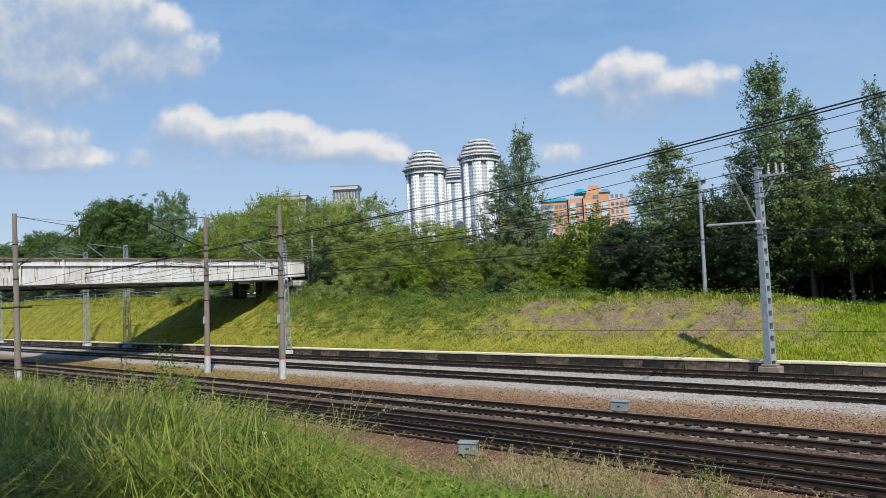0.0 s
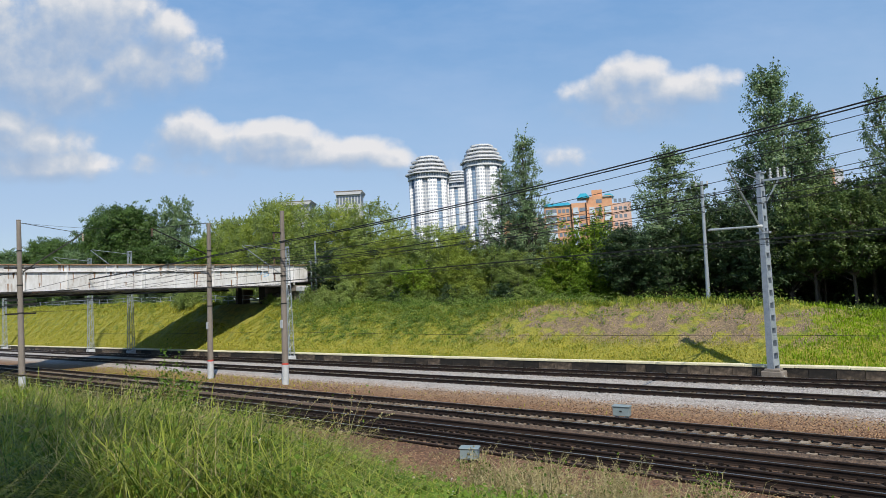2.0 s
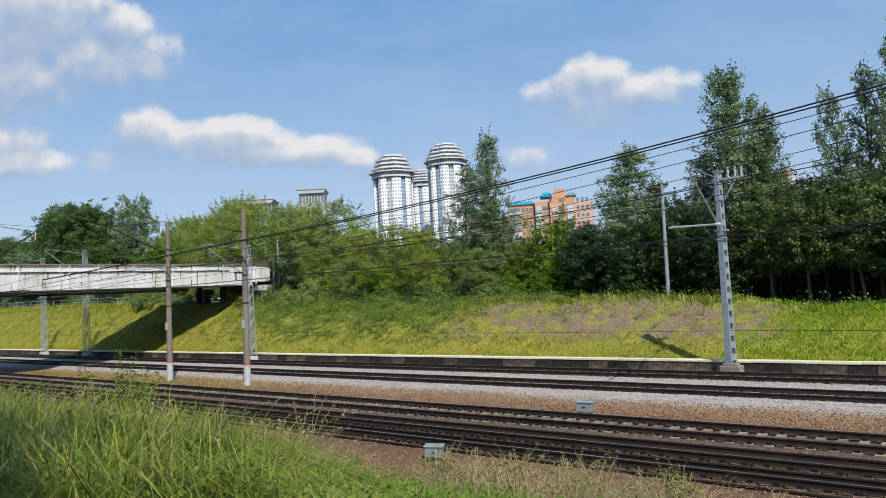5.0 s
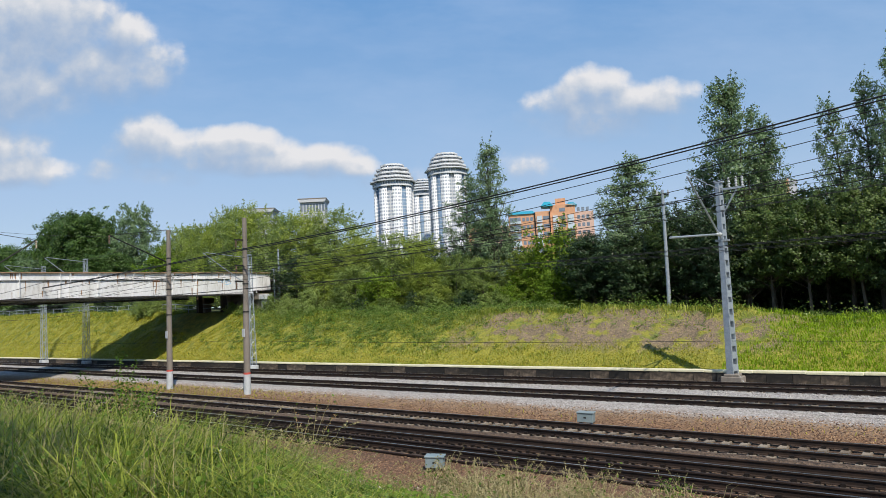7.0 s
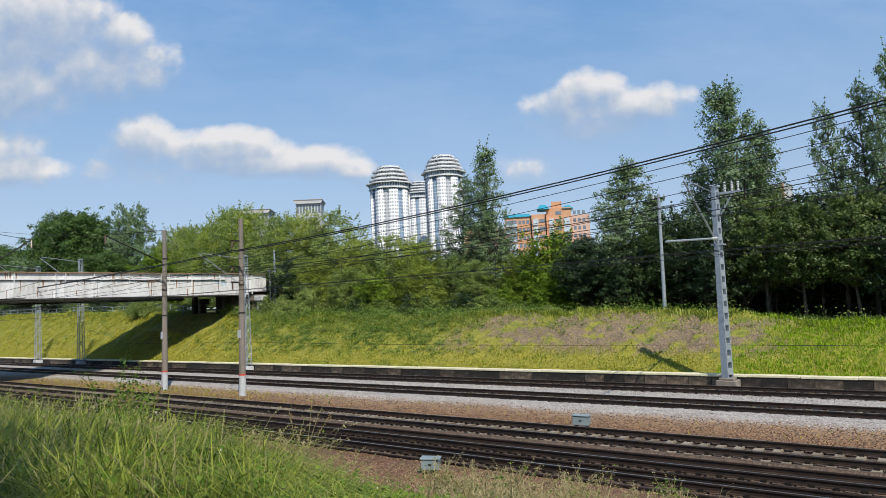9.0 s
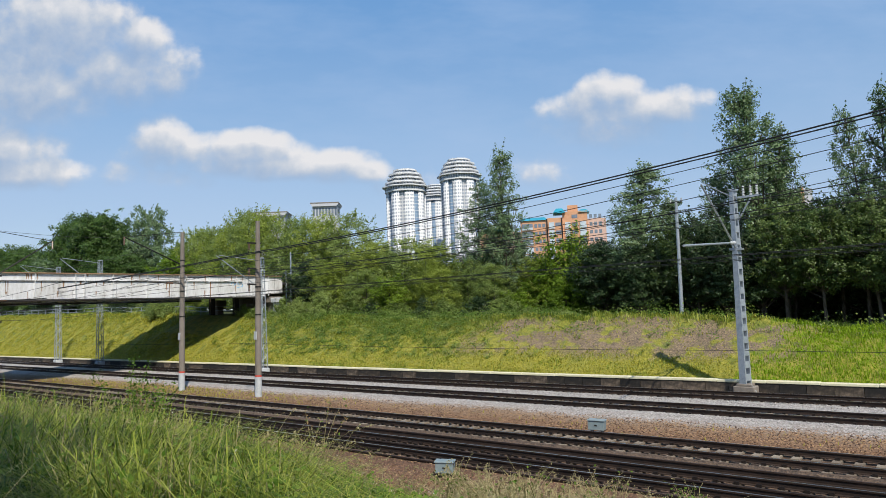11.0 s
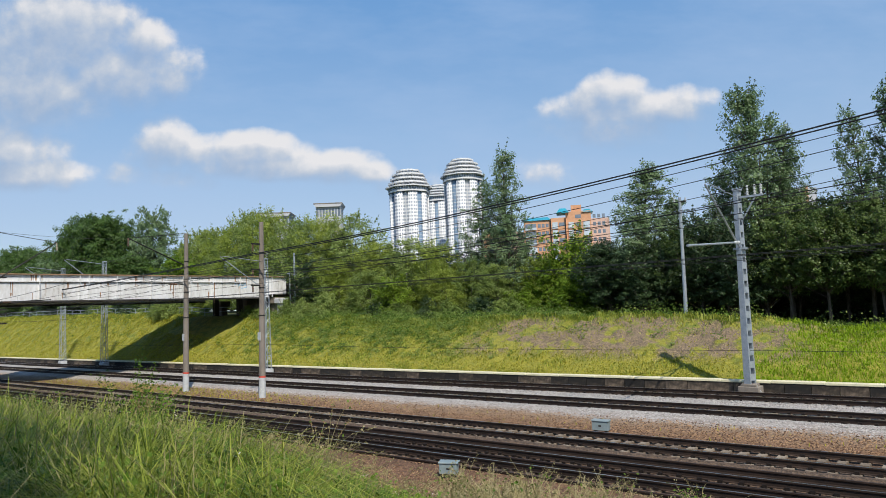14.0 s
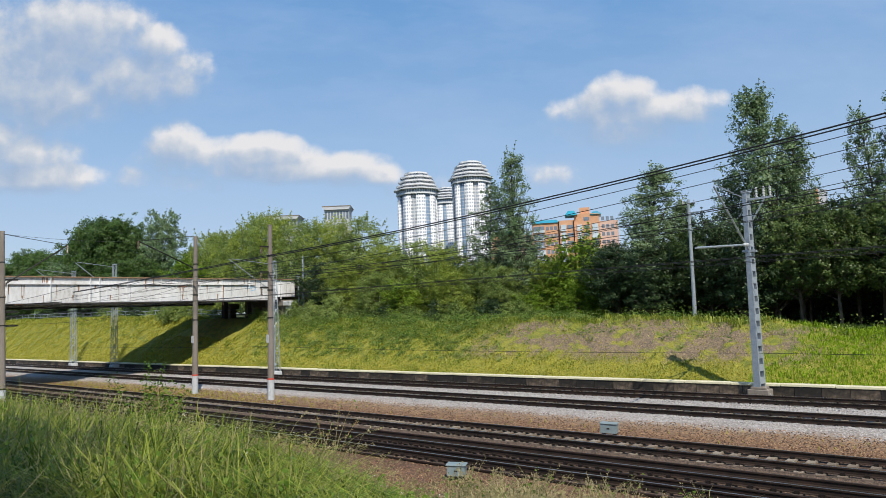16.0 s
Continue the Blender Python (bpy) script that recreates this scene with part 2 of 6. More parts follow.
    M["tower_window"] = material("window glass paled for haze and sky reflection", [(0.19, 0.225, 0.275), (0.30, 0.345, 0.40)], 0.4, 0.15, 0, 0, 1.0, rnd=0.4, per="island")
    # orange brick with the distance haze mixed into its colour
    M["orange"] = material("orange brick cladding paled for haze", [(0.50, 0.24, 0.13), (0.60, 0.32, 0.18), (0.64, 0.39, 0.25)], 0.15, 0.85, 0, 0, 1.2)
    M["pink"] = material("pale pink brick cladding", [(0.55, 0.34, 0.26), (0.66, 0.48, 0.4)], 0.15, 0.85, 0, 0, 1.2)
    M["teal"] = material("turquoise metal roofing", [(0.02, 0.26, 0.36), (0.04, 0.38, 0.5)], 0.3, 0.45, 0.1, 0, 2)
    M["loggia"] = material("pale loggia glazing", [(0.38, 0.46, 0.52), (0.60, 0.66, 0.7)], 0.6, 0.3, 0, 0, 3)
    M["leaf_mid"] = leaf_material("green leaves", [(0.08, 0.125, 0.018), (0.20, 0.265, 0.038), (0.33, 0.40, 0.068), (0.45, 0.50, 0.13)], 0.42, 0.45, 0.25)
    M["leaf_soft"] = leaf_material("dull green leaves", [(0.06, 0.10, 0.022), (0.15, 0.215, 0.045), (0.25, 0.325, 0.08), (0.36, 0.42, 0.14)], 0.35, 0.45, 0.3)
    # leaf_shade and leaf_dark carry the wood's inner shade in their colour
    M["leaf_shade"] = leaf_material("green leaves darkened for wood shade", [(0.022, 0.045, 0.010), (0.055, 0.095, 0.02), (0.11, 0.165, 0.04), (0.20, 0.26, 0.08)], 0.3, 0.45, 0.3)
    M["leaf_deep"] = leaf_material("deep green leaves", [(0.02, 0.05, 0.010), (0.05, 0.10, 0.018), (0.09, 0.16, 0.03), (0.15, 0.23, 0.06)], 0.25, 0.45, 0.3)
    M["leaf_dark"] = leaf_material("dark green leaves deepened for wood shade", [(0.010, 0.024, 0.009), (0.025, 0.052, 0.017), (0.055, 0.095, 0.03), (0.12, 0.165, 0.065)], 0.2, 0.45, 0.35)
    M["leaf_grey"] = leaf_material("silvery poplar leaves", [(0.032, 0.066, 0.024), (0.085, 0.15, 0.052), (0.155, 0.235, 0.10), (0.27, 0.35, 0.19)], 0.25, 0.4, 0.4)
    M["leaf_lime"] = leaf_material("lime green leaves", [(0.05, 0.10, 0.008), (0.11, 0.19, 0.014), (0.19, 0.29, 0.03), (0.28, 0.36, 0.05)])
    M["grass"] = leaf_material("meadow grass", [(0.04, 0.07, 0.011), (0.18, 0.235, 0.028), (0.37, 0.41, 0.066), (0.60, 0.57, 0.21)], 0.4, 0.55, 0.2)
    M["grass_deep"] = leaf_material("deep green grass with shade in its colour", [(0.03, 0.06, 0.012), (0.085, 0.145, 0.022), (0.17, 0.25, 0.042)], 0.35)
    M["grass_bank"] = leaf_material("sunlit bank grass", [(0.20, 0.225, 0.018), (0.29, 0.29, 0.028), (0.38, 0.355, 0.045), (0.45, 0.41, 0.08)], 0.3)
    M["grass_vivid"] = leaf_material("vivid young grass", [(0.11, 0.19, 0.010), (0.21, 0.33, 0.015), (0.33, 0.45, 0.028)], 0.3)
    M["straw"] = leaf_material("dry seeding stalks", [(0.22, 0.19, 0.08), (0.36, 0.31, 0.15), (0.5, 0.44, 0.26)], 0.25, 0.7)
    M["seed"] = leaf_material("reddish seed heads", [(0.24, 0.13, 0.05), (0.36, 0.22, 0.10), (0.45, 0.33, 0.17)], 0.2, 0.8)
    M["flower"] = leaf_material("white umbels", [(0.6, 0.62, 0.52), (0.8, 0.8, 0.74)], 0.2, 0.8)
    M["weed"] = leaf_material("broad weed leaves", [(0.035, 0.085, 0.012), (0.10, 0.18, 0.022), (0.20, 0.29, 0.05)], 0.3)


setup_materials()


# ---- mesh helpers ----
def quick(name, verts, faces, mat, parent=None, label="", smooth=False):
    """One mesh object from arrays of vertices and equal-sided faces."""
    verts, faces = np.asarray(verts, np.float32), np.asarray(faces, np.int32)
    me = bpy.data.meshes.new(name)
    k = faces.shape[1]
    me.vertices.add(len(verts))
    me.vertices.foreach_set("co", verts.ravel())
    me.loops.add(faces.size)
    me.loops.foreach_set("vertex_index", faces.ravel())
    me.polygons.add(len(faces))
    me.polygons.foreach_set("loop_start", np.arange(0, faces.size, k, dtype=np.int32))
    if smooth:
        me.polygons.foreach_set("use_smooth", np.ones(len(faces), bool))
    me.update(calc_edges=True)
    me.validate()
    for mm in (mat if isinstance(mat, (list, tuple)) else [mat]):
        me.materials.append(mm)
    ob = new(name, me)
    ob.parent = parent
    if label:
        ob["label"] = label
    return ob


def part(name, bm, mat, parent=None, label="", smooth=False):
    me = bpy.data.meshes.new(name)
    bm.to_mesh(me)
    bm.free()
    for mm in (mat if isinstance(mat, (list, tuple)) else [mat]):
        me.materials.append(mm)
    if smooth:
        me.polygons.foreach_set("use_smooth", [True] * len(me.polygons))
    ob = new(name, me)
    ob.parent = parent
    if label:
        ob["label"] = label
    return ob


def box(bm, x0, x1, y0, y1, z0, z1, mat=0, bevel=0.0):
    r = bmesh.ops.create_cube(bm, size=1.0)
    bmesh.ops.scale(bm, vec=(x1 - x0, y1 - y0, z1 - z0), verts=r["verts"])
    bmesh.ops.translate(bm, vec=((x0 + x1) / 2, (y0 + y1) / 2, (z0 + z1) / 2), verts=r["verts"])
    faces = {f for v in r["verts"] for f in v.link_faces}
    for f in faces:
        f.material_index = mat
    if bevel:
        bmesh.ops.bevel(bm, geom=list({e for v in r["verts"] for e in v.link_edges}), offset=bevel, segments=1, affect="EDGES")
    return bm


def bar(bm, a, b, r0, r1=None, sides=6, mat=0):
    """A tapered rod from a to b."""
    a, b = Vector(a), Vector(b)
    r1 = r0 if r1 is None else r1
    d = (b - a)
    r = bmesh.ops.create_cone(bm, cap_ends=True, segments=sides, radius1=r0, radius2=r1, depth=d.length)
    m = Matrix.Translation((a + b) / 2) @ d.to_track_quat("Z", "Y").to_matrix().to_4x4()
    bmesh.ops.transform(bm, matrix=m, verts=r["verts"])
    for f in {f for v in r["verts"] for f in v.link_faces}:
        f.material_index = mat
    return bm


def empty(name, m, label, category, group="", kind=""):
    e = new(name)
    e.empty_display_size = 0.3
    e.matrix_basis = m
    return tagged(e, label, category, group, kind)


def tubes(paths, sides=5):
    """Vertices and quads of tapered tubes: each path is a list of (point, radius)."""
    V, F = [], []
    for path in paths:
        base = len(V)
        for i, (q, r) in enumerate(path):
            q = Vector(q)
            a = Vector(path[max(0, i - 1)][0])
            b = Vector(path[min(len(path) - 1, i + 1)][0])
            d = (b - a).normalized()
            s = d.orthogonal().normalized()
            u = d.cross(s)
            for k in range(sides):
                an = 2 * math.pi * k / sides
                V.append(q + (s * math.cos(an) + u * math.sin(an)) * r)
        for i in range(len(path) - 1):
            for k in range(sides):
                k2 = (k + 1) % sides
                F.append((base + i * sides + k, base + i * sides + k2, base + (i + 1) * sides + k2, base + (i + 1) * sides + k))
    return np.array([tuple(v) for v in V]), np.array(F)


# ---- terrain ----
TRACKS = (34.63, 29.97, 22.11, 18.07)
CREST = ((-400, 7.0), (-140, 6.3), (-100, 5.7), (-65, 4.7), (-57, 4.3), (-40, 3.5), (-24, 3.4), (-15, 3.0), (-8, 2.5), (60, 2.4))


def sstep(a, b, v):
    k = np.clip((np.asarray(v, float) - a) / (b - a), 0, 1)
    return k * k * (3 - 2 * k)


def lumps(x, y):
    return np.sin(x * 0.9 + 1.3 * np.sin(y * 0.7)) * np.cos(y * 1.1 + np.sin(x * 0.5)) * 0.5 + np.sin(x * 2.3 + y * 1.7) * 0.25 + np.sin(x * 0.27 - y * 0.4) * 0.5


def ground_z(x, y):
    x, y = np.asarray(x, float), np.asarray(y, float)
    near = 2.95 - 3.3 * sstep(1.5, 15.2, y) + 0.10 * lumps(x, y) * (1 - sstep(12, 15, y)) * sstep(2, 5, y)
    flat = -0.36 + 0.03 * lumps(x, y)
    for c, top in zip(TRACKS, (-0.235, -0.235, -0.27, -0.28)):
        d = np.abs(y - c)
        flat = np.maximum(flat, -0.36 + (0.36 + top) * (1 - sstep(1.6, 2.6, d)))
        flat = np.where((d > 0.95) & (d < 1.6), np.maximum(flat, -0.185 + 0.012 * lumps(x * 9, y * 7)), flat)
    flat = np.maximum(flat, -0.36 + 0.12 * sstep(28.0, 29.0, y))
    crest = np.interp(x, [c[0] for c in CREST], [c[1] for c in CREST])
    bank = 0.33 + (crest - 0.33) * np.clip((y - 38.0) / 7.6, 0, 1) ** 0.9
    bank = bank + 0.16 * lumps(x * 1.3, y * 1.3) * sstep(38.5, 40.5, y) * (1 - 0.4 * sstep(46, 48, y))
    bank = bank + (0.07 * np.sin(x * 3.1 + np.sin(y * 2.3)) * np.cos(y * 3.3 + np.sin(x * 1.9)) + 0.05 * np.sin(x * 5.3 - y * 1.1)) * sstep(38.6, 40.0, y) * (1 - sstep(50, 60, y))
    worn = sstep(-34, -28, x) * sstep(-6.5, -9, x) * sstep(39.6, 41.0, y) * (1 - sstep(46.0, 47.0, y))
    ridge = 0.15 * np.abs(np.sin(x * 1.1 + 1.7 * np.sin(y * 0.9) + 0.6 * np.sin(x * 2.7))) + 0.09 * np.abs(np.sin(x * 2.9 + y * 2.1 + np.sin(x * 1.3)))
    lip = sstep(45.2, 45.7, y) * 0.28 - 0.34 * sstep(42.5, 45.1, y) * (0.6 + 0.4 * np.sin(x * 0.7))
    bank = bank + worn * (ridge + lip)
    bank = np.where(y < 38.0, 0.33, bank)
    z = np.where(y < 15.2, near, flat)
    z = np.where(y > 36.95, bank, z)
    return z


def ground_material():
    m = bpy.data.materials.new("trackside ground")
    m.use_nodes = True
    t = m.node_tree
    b = t.nodes["Principled BSDF"]
    co = node(t, "ShaderNodeTexCoord").outputs["Object"]
    sep = node(t, "ShaderNodeSeparateXYZ", None, Vector=co)
    n1 = node(t, "ShaderNodeTexNoise", None, Vector=co, Scale=0.45, Detail=5.0, Roughness=0.6).outputs["Fac"]
    n2 = node(t, "ShaderNodeTexNoise", None, Vector=co, Scale=9.0, Detail=5.0, Roughness=0.7).outputs["Fac"]
    vor = node(t, "ShaderNodeTexVoronoi", None, Vector=co, Scale=16.0)
    y = maths(t, "ADD", sep.outputs["Y"], maths(t, "MULTIPLY", maths(t, "SUBTRACT", n1, 0.5), 2.2))
    y = maths(t, "ADD", y, maths(t, "MULTIPLY", maths(t, "SUBTRACT", n2, 0.5), 0.8))
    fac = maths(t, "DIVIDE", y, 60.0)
    # last stops, past the crest: tree shade painted into the ground as near-black
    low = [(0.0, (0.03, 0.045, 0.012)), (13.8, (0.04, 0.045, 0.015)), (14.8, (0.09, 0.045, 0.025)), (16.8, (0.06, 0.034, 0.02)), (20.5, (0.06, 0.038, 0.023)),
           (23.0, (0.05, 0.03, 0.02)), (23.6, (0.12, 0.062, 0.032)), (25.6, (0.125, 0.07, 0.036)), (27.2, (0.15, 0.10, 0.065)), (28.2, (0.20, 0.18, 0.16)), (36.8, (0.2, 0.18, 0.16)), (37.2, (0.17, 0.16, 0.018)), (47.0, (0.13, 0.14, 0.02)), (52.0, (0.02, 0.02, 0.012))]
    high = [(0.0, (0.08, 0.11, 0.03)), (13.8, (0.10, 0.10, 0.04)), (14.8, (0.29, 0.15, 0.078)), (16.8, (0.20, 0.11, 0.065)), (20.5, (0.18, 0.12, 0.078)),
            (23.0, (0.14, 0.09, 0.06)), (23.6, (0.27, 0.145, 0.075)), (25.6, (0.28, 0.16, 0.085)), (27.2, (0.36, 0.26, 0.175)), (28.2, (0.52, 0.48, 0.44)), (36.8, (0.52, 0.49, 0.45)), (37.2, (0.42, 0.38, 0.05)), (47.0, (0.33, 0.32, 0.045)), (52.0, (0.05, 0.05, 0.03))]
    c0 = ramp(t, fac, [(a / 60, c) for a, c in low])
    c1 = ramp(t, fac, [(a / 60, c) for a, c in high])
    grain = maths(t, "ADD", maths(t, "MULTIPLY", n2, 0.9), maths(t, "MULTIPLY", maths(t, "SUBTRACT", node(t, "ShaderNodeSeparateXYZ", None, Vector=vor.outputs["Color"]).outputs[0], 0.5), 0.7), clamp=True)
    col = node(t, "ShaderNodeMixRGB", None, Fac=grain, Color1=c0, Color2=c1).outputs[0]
    # bare earth on the far bank
    bx = maths(t, "MULTIPLY", node(t, "ShaderNodeMapRange", {"interpolation_type": "SMOOTHSTEP"}, Value=sep.outputs["X"], i1=-37.0, i2=-29.0).outputs[0],
               node(t, "ShaderNodeMapRange", {"interpolation_type": "SMOOTHSTEP"}, Value=sep.outputs["X"], i1=-7.0, i2=-11.0).outputs[0])
    by = maths(t, "MULTIPLY", node(t, "ShaderNodeMapRange", {"interpolation_type": "SMOOTHSTEP"}, Value=sep.outputs["Y"], i1=39.2, i2=41.0).outputs[0],
               node(t, "ShaderNodeMapRange", {"interpolation_type": "SMOOTHSTEP"}, Value=sep.outputs["Y"], i1=47.5, i2=45.0).outputs[0])
    blot = node(t, "ShaderNodeTexNoise", None, Vector=co, Scale=0.55, Detail=6.0, Roughness=0.65).outputs["Fac"]
    blot = node(t, "ShaderNodeMapRange", {"interpolation_type": "SMOOTHSTEP"}, Value=blot, i1=0.43, i2=0.53).outputs[0]
    bare = maths(t, "MULTIPLY", maths(t, "MULTIPLY", bx, by), blot)
    dirt = ramp(t, grain, [(0.1, (0.10, 0.078, 0.058)), (0.5, (0.205, 0.15, 0.09)), (0.9, (0.35, 0.255, 0.155))])
    tuft = node(t, "ShaderNodeTexNoise", None, Vector=co, Scale=1.3, Detail=4.0, Roughness=0.6).outputs["Fac"]
    green = maths(t, "MULTIPLY", node(t, "ShaderNodeMapRange", {"interpolation_type": "SMOOTHSTEP"}, Value=tuft, i1=0.46, i2=0.62, i3=0.0, i4=0.75).outputs[0],
                  node(t, "ShaderNodeMapRange", None, Value=sep.outputs["Y"], i1=37.6, i2=40.5).outputs[0])
    col = node(t, "ShaderNodeMixRGB", None, Fac=green, Color1=col, Color2=(0.11, 0.15, 0.025, 1)).outputs[0]
    col = node(t, "ShaderNodeMixRGB", None, Fac=bare, Color1=col, Color2=dirt).outputs[0]
    # bare rusty soil between the meadow's hem and the nearest track
    hem = maths(t, "MULTIPLY", node(t, "ShaderNodeMapRange", {"interpolation_type": "SMOOTHSTEP"}, Value=sep.outputs["X"], i1=-23.0, i2=-17.0).outputs[0],
                maths(t, "MULTIPLY", node(t, "ShaderNodeMapRange", {"interpolation_type": "SMOOTHSTEP"}, Value=y, i1=10.8, i2=12.2).outputs[0],
                      node(t, "ShaderNodeMapRange", {"interpolation_type": "SMOOTHSTEP"}, Value=y, i1=15.2, i2=14.4).outputs[0]))
    rust = ramp(t, grain, [(0.1, (0.07, 0.036, 0.02)), (0.5, (0.17, 0.088, 0.046)), (0.9, (0.32, 0.18, 0.10))])
    col = node(t, "ShaderNodeMixRGB", None, Fac=hem, Color1=col, Color2=rust).outputs[0]
    t.links.new(col, b.inputs["Base Color"])
    b.inputs["Roughness"].default_value = 0.95
    h = maths(t, "ADD", vor.outputs["Distance"], n2)
    t.links.new(node(t, "ShaderNodeBump", None, Height=h, Strength=0.7, Distance=0.06).outputs[0], b.inputs["Normal"])
    return m


def make_ground():
    xs = np.concatenate([[-4000, -2000, -1000, -600, -400, -300], np.arange(-220, -42, 0.9), np.arange(-42, 4, 0.3), np.arange(4, 45, 0.9), [60, 100, 200, 500, 1200, 4000]])
    ys = np.concatenate([[-4000, -1000, -200, -50, -10], np.arange(0, 16, 0.35), np.arange(16, 36.7, 0.25), [36.94, 36.96, 37.99, 38.01], np.arange(38.25, 50, 0.25), np.arange(50, 75, 2.0), [90, 130, 200, 400, 900, 2000, 4500]])
    X, Y = np.meshgrid(xs, ys, indexing="ij")
    Z = ground_z(X, Y)
    V = np.stack([X, Y, Z], -1).reshape(-1, 3)
    nx, ny = len(xs), len(ys)
    i, j = np.meshgrid(np.arange(nx - 1), np.arange(ny - 1), indexing="ij")
    a = (i * ny + j).ravel()
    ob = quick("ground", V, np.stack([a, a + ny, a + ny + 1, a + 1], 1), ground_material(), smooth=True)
    tagged(ob, "trackside ground of brown soil, grey ballast and a grassy bank", "ground", kind="structure")


make_ground()


# ---- railway ----
X0, X1 = -190.0, 42.0
RAIL_PROFILE = ((-0.066, -0.19), (0.066, -0.19), (0.066, -0.176), (0.012, -0.155), (0.009, -0.055), (0.036, -0.04), (0.036, -0.006), (0.03, 0.0), (-0.03, 0.0), (-0.036, -0.006), (-0.036, -0.04), (-0.009, -0.055), (-0.012, -0.155), (-0.066, -0.176))


def rail(parent, y, z=0.0, shiny=True, xa=X0, xb=X1, name="rail", label=""):
    n = len(RAIL_PROFILE)
    V = [(xa, y + u, z + v) for u, v in RAIL_PROFILE] + [(xb, y + u, z + v) for u, v in RAIL_PROFILE]
    bm = bmesh.new()
    vs = [bm.verts.new(v) for v in V]
    for k in range(n):
        f = bm.faces.new((vs[k], vs[(k + 1) % n], vs[n + (k + 1) % n], vs[n + k]))
        f.material_index = 1 if (k == 7 and shiny) else 0
    bm.faces.new(vs[:n])
    bm.faces.new(vs[n:][::-1])
    bmesh.ops.recalc_face_normals(bm, faces=bm.faces)
    return part(name, bm, [MAT["rail"], MAT["rail_top"]], parent, label)


def sleeper_mesh(mat):
    bm = bmesh.new()
    for s in (-1, 1):
        box(bm, -0.12, 0.12, min(s * 0.3, s * 1.35), max(s * 0.3, s * 1.35), -0.36, -0.20)
        for o in (-0.11, 0.11):
            box(bm, -0.06, 0.06, s * 0.78 + o - 0.04, s * 0.78 + o + 0.04, -0.2, -0.12, 1)
    box(bm, -0.12, 0.12, -0.32, 0.32, -0.36, -0.235)
    me = bpy.data.meshes.new("sleeper")
    bm.to_mesh(me)
    bm.free()
    me.materials.append(MAT[mat])
    me.materials.append(MAT["clip"])
    return me


def make_tracks():
    new_sl, old_sl = sleeper_mesh("sleeper"), sleeper_mesh("sleeper_old")
    rng = random.Random(4)
    for y, me, label in zip(TRACKS, (new_sl, new_sl, new_sl, old_sl),
                            ("railway track on clean grey ballast beside the low platform", "railway track on clean grey ballast",
                             "railway track with pale concrete sleepers in brown soil", "oily dark railway track beside the grassy bank")):
        tr = empty("railway_track", pose(0, 0, 0), label, "railway track", "railway tracks", "structure")
        rail(tr, y - 0.78)
        rail(tr, y + 0.78)
        for k in range(190):
            x = 4.0 - k * 0.543
            s = new("sleeper", me)
            s.parent = tr
            s.location = (x + rng.uniform(-0.02, 0.02), y + rng.uniform(-0.02, 0.02), rng.uniform(-0.012, 0.008))
            s.rotation_euler = (0, 0, rng.uniform(-0.012, 0.012))
    for y, z in ((19.95, -0.06), (18.02, -0.04), (16.62, -0.1)):
        sp = empty("spare_rail", pose(0, 0, 0), "long spare rail lying loose along the track", "rail", "spare rails")
        rail(sp, y, z, False, -95, 20, "rail_bar")


make_tracks()


def make_stones(name, n, region, size, mat, label, seed):
    """Loose stones as low octahedra, one object."""
    rng = np.random.default_rng(seed)
    xa, xb, ya, yb = region
    c = np.empty((n, 3))
    c[:, 0] = xb - (xb - xa) * rng.random(n) ** 1.5
    c[:, 1] = rng.uniform(ya, yb, n)
    c[:, 2] = ground_z(c[:, 0], c[:, 1])
    o = np.array([(1, 0, 0), (0, 1, 0), (-1, 0, 0), (0, -1, 0), (0, 0, 1), (0, 0, -1)], float)
    s = size * (0.5 + rng.random((n, 6, 1)))
    a = rng.random(n) * 6.28
    ca, sa = np.cos(a)[:, None], np.sin(a)[:, None]
    P = o[None] * s
    Q = np.stack([P[..., 0] * ca - P[..., 1] * sa, P[..., 0] * sa + P[..., 1] * ca, P[..., 2] * 0.7], -1) + c[:, None]
    f = np.array([(0, 1, 4), (1, 2, 4), (2, 3, 4), (3, 0, 4), (1, 0, 5), (2, 1, 5), (3, 2, 5), (0, 3, 5)])
    F = (np.arange(n)[:, None, None] * 6 + f[None]).reshape(-1, 3)
    tagged(quick(name, Q.reshape(-1, 3), F, MAT[mat]), label, "gravel", kind="stuff")


make_stones("ballast_gravel", 30000, (-75, 2, 27.6, 32.9), 0.036, "stone_grey", "clean grey crushed stone between the far tracks", 1)
make_stones("ballast_gravel", 9000, (-70, 2, 32.7, 36.7), 0.036, "stone_grey", "clean grey crushed stone along the platform", 2)
make_stones("soil_gravel", 26000, (-60, 2, 23.1, 27.9), 0.035, "stone_brown", "rust-brown stones scattered on bare soil", 3)
make_stones("soil_gravel", 24000, (-45, 2, 11.6, 17.0), 0.03, "stone_brown", "rust-brown stones on oily soil beside the track", 5)


